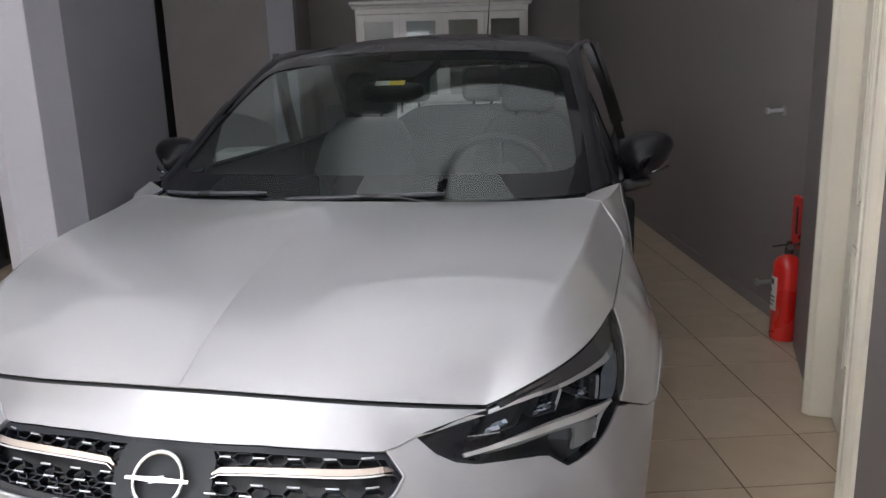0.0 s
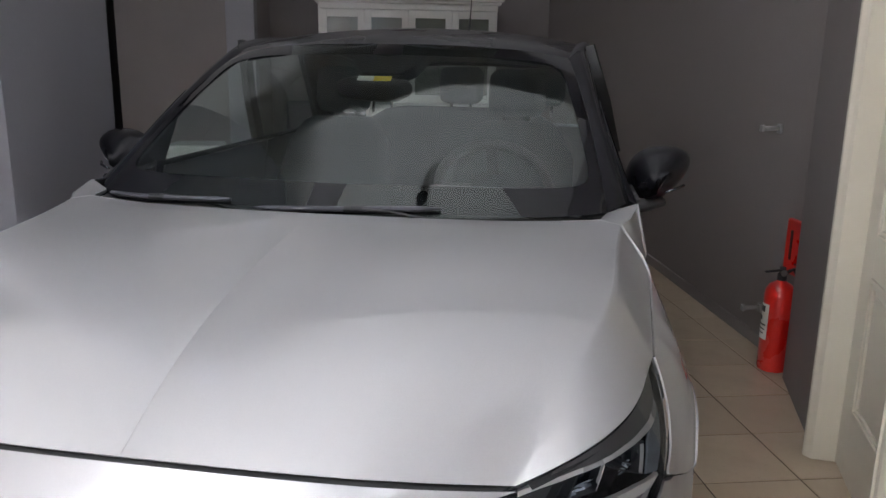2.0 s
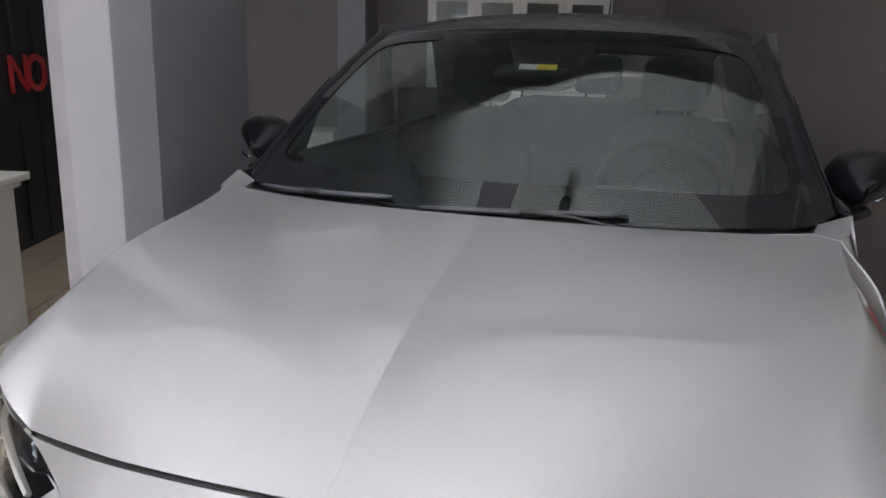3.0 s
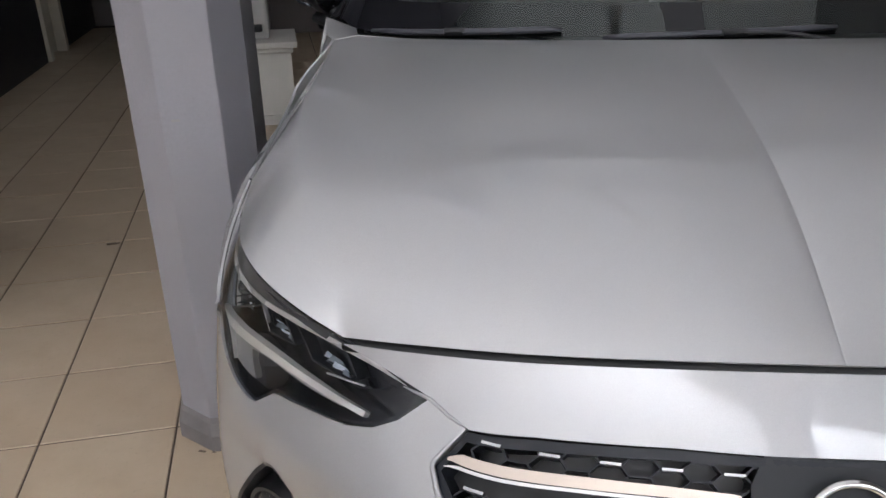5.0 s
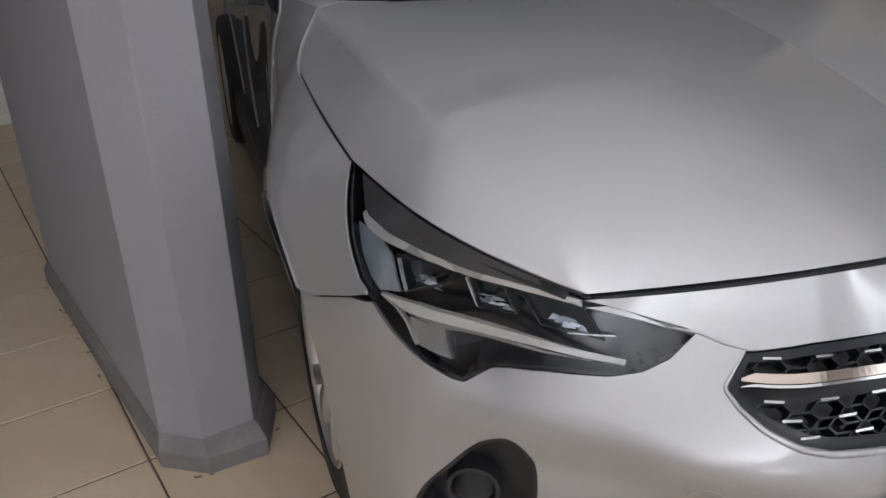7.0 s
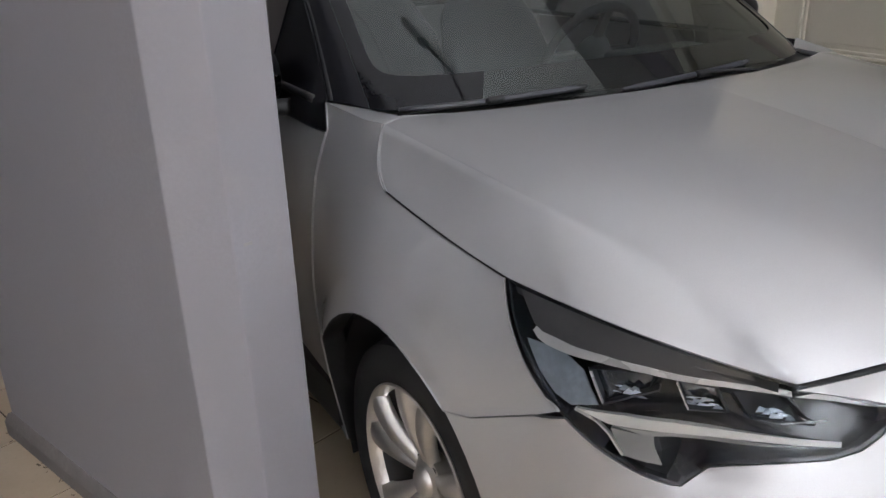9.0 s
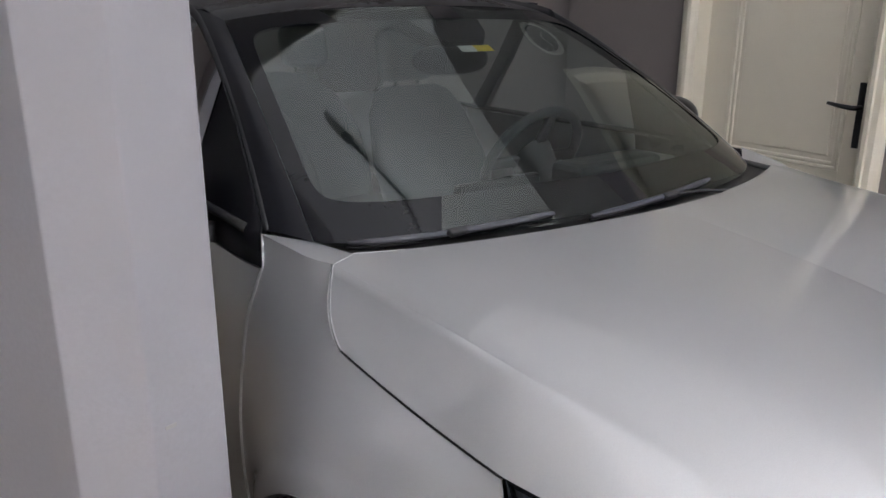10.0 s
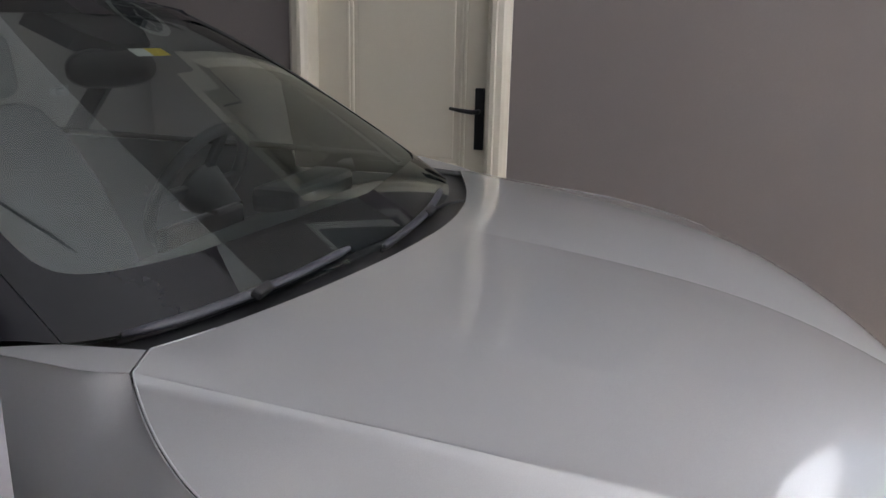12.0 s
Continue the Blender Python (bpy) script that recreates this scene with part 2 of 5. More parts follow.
def prism(name, outline, z0, z1, material, parent=None, label="", bevel=0.0, at=None):
    """An upright prism over a plan outline."""
    bm = bmesh.new()
    lower = [bm.verts.new((x, y, z0)) for x, y in outline]
    upper = [bm.verts.new((x, y, z1)) for x, y in outline]
    n = len(outline)
    bm.faces.new(lower[::-1]), bm.faces.new(upper)
    for i in range(n):
        bm.faces.new((lower[i], lower[(i + 1) % n], upper[(i + 1) % n], upper[i]))
    if bevel:
        e = [e for e in bm.edges if abs(e.verts[0].co.z - e.verts[1].co.z) > 1e-6]
        bmesh.ops.bevel(bm, geom=e, offset=bevel, segments=2, affect="EDGES", profile=0.5)
    return part(name, bm, material, parent, label, at=at)


def lathe(name, profile, material, parent=None, label="", seg=40, at=None, smooth=True):
    """Profile of (radius, height) turned round z."""
    verts, faces = [], []
    n = len(profile)
    for i in range(seg):
        a = 2 * math.pi * i / seg
        verts += [(r * math.cos(a), r * math.sin(a), h) for r, h in profile]
    for i in range(seg):
        j = (i + 1) % seg
        faces += [(i * n + k, j * n + k, j * n + k + 1, i * n + k + 1) for k in range(n - 1)]
    ob = link(name, verts, faces, material, parent, label, smooth, at)
    bm = bmesh.new()
    bm.from_mesh(ob.data)
    bmesh.ops.remove_doubles(bm, verts=bm.verts[:], dist=1e-6)
    bmesh.ops.recalc_face_normals(bm, faces=bm.faces[:])
    for e in bm.edges:
        if len(e.link_faces) == 2 and e.calc_face_angle() > radians(40):
            e.smooth = False
    bm.to_mesh(ob.data)
    bm.free()
    return ob


def tube(name, path, radius, material, parent=None, label="", seg=10, at=None, closed=False, flat=1.0):
    """A round bar along a path of points; flat squeezes it in its second direction."""
    pts = [Vector(p) for p in path]
    n = len(pts)
    radii = radius if isinstance(radius, (list, tuple)) else [radius] * n
    verts, faces, up = [], [], Vector((0, 0, 1))
    for i, p in enumerate(pts):
        d = (pts[(i + 1) % n] - pts[i - 1]) if closed else (pts[min(i + 1, n - 1)] - pts[max(i - 1, 0)])
        d.normalize()
        a = d.cross(up)
        if a.length < 1e-3:
            a = d.cross(Vector((1, 0, 0)))
        a.normalize()
        b = a.cross(d).normalized()
        up = b
        for k in range(seg):
            w = 2 * math.pi * k / seg
            verts.append(p + radii[i] * (math.cos(w) * a + flat * math.sin(w) * b))
    for i in range(n if closed else n - 1):
        j = (i + 1) % n
        faces += [(i * seg + k, i * seg + (k + 1) % seg, j * seg + (k + 1) % seg, j * seg + k) for k in range(seg)]
    if not closed:
        faces += [tuple(range(seg))[::-1], tuple(range((n - 1) * seg, n * seg))]
    return link(name, verts, faces, material, parent, label, True, at)


def bez(ctrl, n=24):
    p, k = np.array(ctrl, float), len(ctrl) - 1
    u = np.linspace(0, 1, n)
    b = np.stack([math.comb(k, i) * u ** i * (1 - u) ** (k - i) for i in range(k + 1)], 1)
    return b @ p


def resample(pts, n):
    p = np.array(pts, float)
    s = np.r_[0, np.cumsum(np.linalg.norm(np.diff(p, axis=0), axis=1))]
    u = np.linspace(0, s[-1], n)
    return np.stack([np.interp(u, s, p[:, k]) for k in range(p.shape[1])], 1)


def coons(bottom, top, left, right):
    """A patch between four rows of points: bottom and top share their count, left and right theirs."""
    b, t, l, r = (np.array(a, float) for a in (bottom, top, left, right))
    u, v = np.linspace(0, 1, len(b))[None, :, None], np.linspace(0, 1, len(l))[:, None, None]
    lin = (1 - v) * b[None] + v * t[None] + (1 - u) * l[:, None] + u * r[:, None]
    return lin - ((1 - u) * (1 - v) * b[0] + u * (1 - v) * b[-1] + (1 - u) * v * t[0] + u * v * t[-1])


def spline(points, n):
    """A smooth line through points: a natural cubic over their distances."""
    p = np.array(points, float)
    t = np.r_[0, np.cumsum(np.linalg.norm(np.diff(p, axis=0), axis=1))]
    k, d = len(p), np.diff(t)
    a, rhs = np.eye(k), np.zeros_like(p)
    for i in range(1, k - 1):
        a[i, i - 1:i + 2] = d[i - 1], 2 * (d[i - 1] + d[i]), d[i]
        rhs[i] = 6 * ((p[i + 1] - p[i]) / d[i] - (p[i] - p[i - 1]) / d[i - 1])
    m = np.linalg.solve(a, rhs)
    u = np.linspace(0, t[-1], n)
    i = np.clip(np.searchsorted(t, u) - 1, 0, k - 2)
    h, e, f = d[i][:, None], (t[i + 1] - u)[:, None], (u - t[i])[:, None]
    return (m[i] * e ** 3 + m[i + 1] * f ** 3) / (6 * h) + (p[i] / h - m[i] * h / 6) * e + (p[i + 1] / h - m[i + 1] * h / 6) * f


def grid_faces(rows, cols, start=0):
    return [(start + i * cols + j, start + i * cols + j + 1, start + (i + 1) * cols + j + 1, start + (i + 1) * cols + j)
            for i in range(rows - 1) for j in range(cols - 1)]


def skirt(verts, faces, loop, depth, inward):
    """Folds the rim of a sheet inwards, so that it has a thickness."""
    base = len(verts)
    verts += [tuple(verts[i]) for i in loop]
    verts += [tuple(np.array(verts[i]) + depth * inward(i)) for i in loop]
    n = len(loop)
    faces += [(base + k, base + (k + 1) % n, base + n + (k + 1) % n, base + n + k) for k in range(n)]


def sheet_normals(verts, faces):
    v = np.array(verts, float)
    nrm = np.zeros_like(v)
    for f in faces:
        a, b, c = v[f[0]], v[f[1]], v[f[2]]
        w = np.cross(b - a, c - a)
        for i in f:
            nrm[i] += w
    return nrm / (np.linalg.norm(nrm, axis=1)[:, None] + 1e-12)


def grid_sheet(name, grid, material, parent, label="", depth=0.012, flip=False, mirror=False):
    """A smooth sheet from a grid of points, with its rim folded in."""
    g = np.array(grid, float)
    rows, cols = g.shape[:2]
    verts = [tuple(p) for p in g.reshape(-1, 3)]
    faces = grid_faces(rows, cols)
    if flip != mirror:
        faces = [f[::-1] for f in faces]
    if mirror:
        verts = [(-x, y, z) for x, y, z in verts]
    if depth:
        nrm = sheet_normals(verts, faces)
        loop = [j for j in range(cols)] + [i * cols + cols - 1 for i in range(1, rows)] + \
               [(rows - 1) * cols + j for j in range(cols - 2, -1, -1)] + [i * cols for i in range(rows - 2, 0, -1)]
        skirt(verts, faces, loop, -depth, lambda i: nrm[i])
    return link(name, verts, faces, material, parent, label)


class ThinPlate:
    """A smooth height over a plane through given values."""

    def __init__(self, places, values, give=2e-3, scale=(1.0, 1.0)):
        self.scale = np.array(scale)
        self.q = np.array(places, float) * self.scale
        n = len(self.q)
        a = np.c_[np.ones(n), self.q]
        m = np.block([[self.kernel(self.q, self.q) + give * np.eye(n), a], [a.T, np.zeros((3, 3))]])
        self.w = np.linalg.solve(m, np.r_[values, 0, 0, 0])

    @staticmethod
    def kernel(a, b):
        d2 = ((a[:, None] - b[None]) ** 2).sum(2)
        return 0.5 * d2 * np.log(d2 + 1e-12)

    def __call__(self, places):
        p = np.atleast_2d(np.array(places, float)) * self.scale
        return np.c_[self.kernel(p, self.q), np.ones(len(p)), p] @ self.w


def in_loop(p, loop):
    x, y = p[:, 0][:, None], p[:, 1][:, None]
    a, b = loop, np.roll(loop, -1, axis=0)
    cross = ((a[:, 1] > y) != (b[:, 1] > y)) & (x < (b[:, 0] - a[:, 0]) * (y - a[:, 1]) / (b[:, 1] - a[:, 1] + 1e-15) + a[:, 0])
    return cross.sum(1) % 2 == 1


def densify(loop, step):
    out = []
    p = np.array(loop, float)
    for a, b in zip(p, np.roll(p, -1, axis=0)):
        n = max(1, int(math.ceil(np.linalg.norm(b - a) / step)))
        out += [a + (b - a) * k / n for k in range(n)]
    return np.array(out)


def trimmed(name, surface, loop, material, parent, label="", holes=(), step=0.02, depth=0.012, offset=0.0, mirror=False, flip=False, edge=None):
    """A sheet on a surface over a flat domain, cut along a loop and round holes, with folded rims."""
    edge = edge or step * 0.6
    loops = [densify(l, edge) for l in (loop, *holes)]
    lo, hi = loops[0].min(0), loops[0].max(0)
    gx, gy = np.arange(lo[0], hi[0], step), np.arange(lo[1], hi[1], step * 0.866)
    inner = np.array([(x + (0.5 * step if j % 2 else 0), y) for j, y in enumerate(gy) for x in gx])
    keep = in_loop(inner, loops[0])
    for h in loops[1:]:
        keep &= ~in_loop(inner, h)
    rim = np.concatenate(loops)
    for k in range(0, len(inner), 500):
        d = np.sqrt(((inner[k:k + 500, None] - rim[None]) ** 2).sum(2).min(1))
        keep[k:k + 500] &= d > 0.45 * step
    pts = np.r_[rim, inner[keep]]
    edges, s = [], 0
    for l in loops:
        edges += [(s + i, s + (i + 1) % len(l)) for i in range(len(l))]
        s += len(l)
    out = geometry.delaunay_2d_cdt([Vector(p) for p in pts], edges, [], 0, 1e-7)
    flat, tri = np.array([tuple(v) for v in out[0]]), out[2]
    cen = np.array([flat[list(f)].mean(0) for f in tri])
    ok = in_loop(cen, loops[0])
    for h in loops[1:]:
        ok &= ~in_loop(cen, h)
    tri = [tuple(f) for f, k in zip(tri, ok) if k]
    pos = surface(flat)
    if offset:
        n0 = sheet_normals(pos, tri)
        if flip:
            n0 = -n0
        pos = pos + offset * n0
    verts = [tuple(p) for p in pos]
    faces = [f[::-1] for f in tri] if flip != mirror else tri
    if mirror:
        verts = [(-x, y, z) for x, y, z in verts]
    if depth:
        nrm = sheet_normals(verts, faces)
        index = {}
        for i, p in enumerate(flat):
            index.setdefault((round(p[0], 6), round(p[1], 6)), i)
        for l in loops:
            ids = [index[k] for k in ((round(p[0], 6), round(p[1], 6)) for p in l) if k in index]
            skirt(verts, faces, ids, -depth, lambda i: nrm[i])
    ob = link(name, verts, faces, material, parent, label)
    ob.data.normals_split_custom_set_from_vertices([tuple(n) for n in sheet_normals(verts, faces)])
    return ob


# ---- the car: a silver hatchback with a black roof; y runs back from its nose, x to its left ----
# fitted edges of the left half
HOOD_FRONT = bez([(0, .079, .831), (.214, .079, .831), (.39, .125, .803), (.566, .201, .780)])
LAMP_TOP = bez([(.566, .201, .780), (.762, .253, .871), (.753, .410, .849), (.788, .572, .863)])
HOOD_SIDE = bez([(.788, .572, .863), (.795, .70, .873), (.800, .82, .890), (.805, .945, .914)])
HOOD_CORNER = bez([(.805, .945, .914), (.803, 1.001, .952), (.752, 1.060, .985), (.738, 1.075, 1.012)], 16)
HOOD_REAR = bez([(0, .927, 1.032), (.239, .927, 1.032), (.544, 1.036, 1.012), (.686, 1.089, 1.019)])
HOOD_RIDGE = np.array([(0, .079, .831), (0, .15, .865), (0, .23, .900), (0, .37, .946), (0, .51, .976), (0, .69, 1.003), (0, .927, 1.032)])
GRILLE_TOP = bez([(0, .032, .746), (.134, .032, .746), (.31, .053, .742), (.403, .082, .736)])
GRILLE_FOOT = bez([(0, -.053, .621), (.361, -.053, .621), (.422, -.037, .651), (.44, .058, .691)])
LAMP_NOTCH = bez([(.673, .233, .682), (.670, .247, .659), (.699, .253, .650), (.716, .256, .637)], 6)
LAMP_OUTER = bez([(.716, .256, .637), (.786, .303, .648), (.858, .470, .713), (.788, .572, .863)])
ARCH = bez([(.855, .475, .308), (.895, .507, .728), (.911, .867, .846), (.879, 1.161, .527)])
AXLE_Y, AXLE_Z = .838, .310
NOSE_Y = .8


SEAM = np.array([(.812, .405, .712), (.828, .449, .689), (.842, .492, .669), (.868, .562, .637), tuple(ARCH[8] * [1, 1, 1])])


class Snap:
    """Draws a skin onto the fitted edges near them."""

    def __init__(self, q, gap, reach, ramp=False):
        self.q, self.gap, self.reach, self.ramp = np.array(q), np.array(gap), reach, ramp

    def __call__(self, q):
        out = np.zeros(len(q))
        for k in range(0, len(q), 400):
            d = np.sqrt(((q[k:k + 400, None] - self.q[None]) ** 2).sum(2)) + 1e-5
            w = d ** -4
            near = d.min(1) / self.reach
            out[k:k + 400] = (w @ self.gap) / w.sum(1) * (np.clip(1 - near, 0, 1) if self.ramp else np.exp(-near ** 2))
        return out


def polar(p):
    p = np.array(p, float)
    return np.c_[np.arctan2(p[:, 0], NOSE_Y - p[:, 1]), p[:, 2]], np.hypot(p[:, 0], NOSE_Y - p[:, 1])


LOWER = np.array([(0, -.05, .5), (.3, -.038, .5), (.52, .02, .5), (.7, .16, .5), (.82, .36, .5), (0, -.03, .35), (.3, -.015, .35), (.52, .04, .35),
                  (.7, .18, .35), (.82, .37, .35), (0, .03, .2), (.52, .10, .2), (.7, .23, .2), (.81, .4, .2), (.85, .5, .2),
                  (.499, .001, .589), (.71, .185, .584), (.44, .12, .748), (.6, .12, .62)])
front_pts = np.concatenate([HOOD_FRONT[::2], LAMP_TOP[::2], GRILLE_TOP[::2], GRILLE_FOOT[::2], LAMP_NOTCH[::2], LAMP_OUTER[::2], SEAM, ARCH[:8:2], LOWER])
fp, fr_ = polar(front_pts)
twin = fp[:, 0] > .02
NOSE = ThinPlate(np.r_[fp, fp[twin] * [-1, 1]], np.r_[fr_, fr_[twin]], 2e-3, (1, 1.4))


fine = np.concatenate([resample(c, 40) for c in (HOOD_FRONT, LAMP_TOP, LAMP_OUTER, SEAM, ARCH[:9])])
fq, fr_ = polar(fine)
nose_snap = Snap(fq * [.8, 1], fr_ - NOSE(fq), .03)


def nose(q):
    """The front skin over (0.8 * angle, height)."""
    q = np.array(q, float)
    a, z = q[:, 0] / .8, q[:, 1]
    r = NOSE(np.c_[a, z]) + nose_snap(np.c_[np.abs(q[:, 0]), q[:, 1]])
    zc = np.interp(np.degrees(np.abs(a)), [0, 22, 27.6, 36.7, 50, 59, 66], [.600, .609, .622, .626, .625, .624, .60])
    tuck = .52 * np.clip(zc - z, 0, .075) * np.clip((1.02 - np.abs(a)) / .14, 0, 1) * np.clip((np.abs(a) - .38) / .16, 0, 1)
    r = r - tuck
    return np.c_[r * np.sin(a), NOSE_Y - r * np.cos(a), z]


def nq(p):
    """Points of the front edges in the skin's flat domain."""
    return polar(p)[0] * [.8, 1]


def deg(rows):
    return np.array([(radians(a) * .8, z) for a, z in rows])


FLANK = np.array([(.800, 1.4, .2), (.820, 1.4, .4), (.824, 1.4, .6), (.824, 1.4, .75), (.816, 1.4, .88), (.796, 1.4, 1.0), (.770, 2.2, .2), (.790, 2.2, .6),
                  (.785, 2.2, .85), (.765, 2.2, 1.02), (.76, 3.4, .2), (.78, 3.4, .6), (.77, 3.4, .9), (.73, 3.4, 1.07), (.788, 1.262, 1.040),
                  (.862, .60, .56), (.884, .8, .74), (.884, 1.0, .72), (.847, .5, .35), (.72, 4.0, .6), (.70, 4.0, .9), (.822, 1.24, .35), (.832, 1.2, .80),
                  (.813, 1.17, .92), (.783, 1.17, .99),
                  (.824, .68, .852), (.838, .80, .852), (.840, .92, .852), (.850, .66, .80), (.867, .80, .80), (.866, .95, .80)])
side_pts = np.concatenate([LAMP_OUTER[10::3], SEAM, HOOD_SIDE[::3], HOOD_CORNER[:10:3], ARCH[6::3], FLANK])
SIDE = ThinPlate(side_pts[:, 1:], side_pts[:, 0], 1e-3)


ARCH_EDGE = np.r_[ARCH, [(.856, 1.195, .42), (.835, 1.210, .32), (.815, 1.212, .20)]]
rims = np.concatenate([resample(c, 50) for c in (LAMP_OUTER[10:], SEAM[:4], HOOD_SIDE, HOOD_CORNER)])
side_snap = Snap(rims[:, 1:], rims[:, 0] - SIDE(rims[:, 1:]), .03)
rim_a = resample(ARCH_EDGE, 80)
arch_snap = Snap(rim_a[:, 1:], rim_a[:, 0] - SIDE(rim_a[:, 1:]) - side_snap(rim_a[:, 1:]), .06, True)


def arch_band(q):
    """A band standing proud round the wheel arch."""
    d = np.sqrt(((q[:, None] - rim_a[None, ::2, 1:]) ** 2).sum(2)).min(1)
    k = np.clip((.062 - d) / .020, 0, 1)
    return .0055 * k * k * (3 - 2 * k) * np.clip((q[:, 0] - .58) / .12, 0, 1)


def flank(q):
    q = np.array(q, float)
    return np.c_[SIDE(q) + side_snap(q) + arch_snap(q) + arch_band(q), q]


def arch_loop(r, a0, a1, n=22):
    return [(AXLE_Y - r * math.cos(radians(a)), AXLE_Z + r * 1.075 * math.sin(radians(a))) for a in np.linspace(a0, a1, n)]


FENDER_END = [(1.250, 1.036), (1.228, .982), (1.240, .93), (1.261, .873), (1.274, .81), (1.282, .757), (1.292, .62), (1.295, .50)]

car = thing("car", "silver hatchback with a gloss black roof parked on the tiles", "car")

# hood: crown between ridge and shoulder, then the slope to the side edge
SHOULDER = [(.566, .201, .780), (.594, .252, .836), (.624, .314, .879), (.653, .380, .911), (.677, .455, .934), (.706, .611, .964), (.718, .767, .982), (.725, .924, .995), (.738, 1.075, 1.012)]
NU, NV = 41, 49


def hood_grid():
    left, right = spline(HOOD_RIDGE, NV), spline(SHOULDER, NV)
    spread = .5 - .5 * np.cos(math.pi * np.linspace(0, 1, NU))
    low = resample(HOOD_FRONT, 201)[np.round(spread * 200).astype(int)]
    pick = np.round(spread * 200).astype(int)
    edge = resample(np.r_[HOOD_REAR, [(.738, 1.075, 1.012)]], 201)[pick]
    high = resample(bez([(0, .927, 1.032), (.25, .925, 1.034), (.56, 1.03, 1.024), (.738, 1.075, 1.012)], 60), 201)[pick]
    g = coons(low, high, left, right)
    g += (edge - high)[None] * (np.linspace(0, 1, NV) ** 7)[:, None, None]
    u, v = spread[None, :], np.linspace(0, 1, NV)[:, None]
    g[:, :, 2] += .011 * np.sin(math.pi * u) * np.sin(math.pi * np.clip(v * 1.02, 0, 1)) ** .6                      # crown
    pinch = np.interp(v, [0, .07, .18, .45, .76, 1], [0, 0, 1, .9, 0, 0])
    g[:, :, 2] -= .0034 * (u / .13) * np.exp(1 - u / .13) * pinch                                                   # hollow beside the centre crease
    side = resample(np.r_[LAMP_TOP, HOOD_SIDE[1:]], NV)
    rim = resample(HOOD_CORNER[::-1], 9)
    rows = []
    for i in range(NV):
        k = i / (NV - 1)
        a, b = g[i, -1], side[i]
        w = np.linspace(0, 1, 9)[:, None]
        mid = (1 - w) * a + w * b + np.array([.35, 0, .55]) * np.linalg.norm(b - a) * (.10 - .06 * min(1, max(0, (k - .25) / .4))) * w * (1 - w)
        if k > .8:
            f = ((k - .8) / .2) ** 2
            mid = (1 - f) * mid + f * ((1 - w) * a + w * b + (rim - ((1 - w) * rim[0] + w * rim[-1])))
        row = np.r_[g[i], mid[1:]]
        n0, soft_n = NU - 1, 40 * max(0, (.62 - k) / .62) ** 2.6
        for j in range(math.ceil(soft_n)):                                            # the shoulder melts away towards the nose
            row[n0 - 16:n0 + 7] += .5 * min(1, soft_n - j) * (.5 * (row[n0 - 17:n0 + 6] + row[n0 - 15:n0 + 8]) - row[n0 - 16:n0 + 7])
        rows.append(row)
    return np.array(rows)


half = hood_grid()
whole = np.concatenate([(half * [-1, 1, 1])[:, :0:-1], half], axis=1)
for row in whole:                                                          # the ridge is rounded over one centimetre
    near = np.abs(row[:, 0]) < .07
    gap = np.gradient(row[:, 0])
    w = np.exp(-((row[:, None, 0] - row[None, :, 0]) / .0035) ** 2) * gap[None]
    keep = np.clip((np.abs(row[:, 0]) - .025) / .04, 0, 1)
    row[:, 2] = np.where(near, keep * row[:, 2] + (1 - keep) * (w @ row[:, 2]) / w.sum(1), row[:, 2])
hood = grid_sheet("hood", whole, SILVER, car, "silver metallic hood with a raised centre crease", .0035)
for s in (1, -1):
    tube("hood_edge", np.r_[HOOD_CORNER, HOOD_REAR[::-1][:5]] * [s, 1, 1] + [0, 0, -.0005], .0016, SILVER, car, "bright hood edge", 6)
# black strip and sheet below the hood give its gaps their shade
under = whole[2:-1] * [.99, 1, 1] + [0, 0, -.024]
tube("hood_gap_strip", [(x, y + .010, z - .016) for x, y, z in np.r_[(HOOD_FRONT * [-1, 1, 1])[:0:-1], HOOD_FRONT]], .010, RUBBER, car, "black strip darkening the hood gap", 8)
grid_sheet("hood_gap_sheet", under, PLASTIC, car, "black sheet darkening the gap below the hood", 0)

# front bumper
def smooth_loop(p, n=3):
    """Rounds the corners of a closed loop."""
    for _ in range(n):
        q = np.roll(p, -1, axis=0)
        p = np.stack([.75 * p + .25 * q, .25 * p + .75 * q], 1).reshape(-1, 2)
    return p


LAMP_FOOT = deg([(33.4, .746), (35.5, .716), (37.6, .699), (40.3, .688), (45.9, .679), (48.9, .672), (50.5, .665), (52.7, .638)])
GRILLE_HALF = deg([(0, .746), (6, .745), (13, .745), (18.5, .742), (23.7, .739), (29.3, .7325), (30.9, .696), (29.6, .680), (27.9, .666), (25.2, .650),
                   (22.6, .641), (14.3, .631), (6.3, .622), (0, .621)])
GRILLE_HOLE = np.r_[GRILLE_HALF, (GRILLE_HALF * [-1, 1])[-2:0:-1]]
FOG_HOLE = smooth_loop(deg([(57.4, .390), (56.2, .445), (53.4, .505), (51.5, .545), (48.6, .584), (46.8, .581), (45.2, .547), (44.9, .50), (45.2, .43), (48, .385), (54, .365)]))
lamp_in = nq(LAMP_OUTER[:15])
SEAM_Q = nq(SEAM)
cut = LAMP_OUTER[:15][:, 2] <= .713
nose_half = np.r_[nq(HOOD_FRONT) - [0, .0085], LAMP_FOOT, lamp_in[1:][cut[1:]], SEAM_Q[1:], nq(ARCH[7::-1]), [(nq(ARCH[:1])[0][0], .2)]]
nose_loop = np.r_[nose_half, (nose_half * [-1, 1])[:0:-1]]
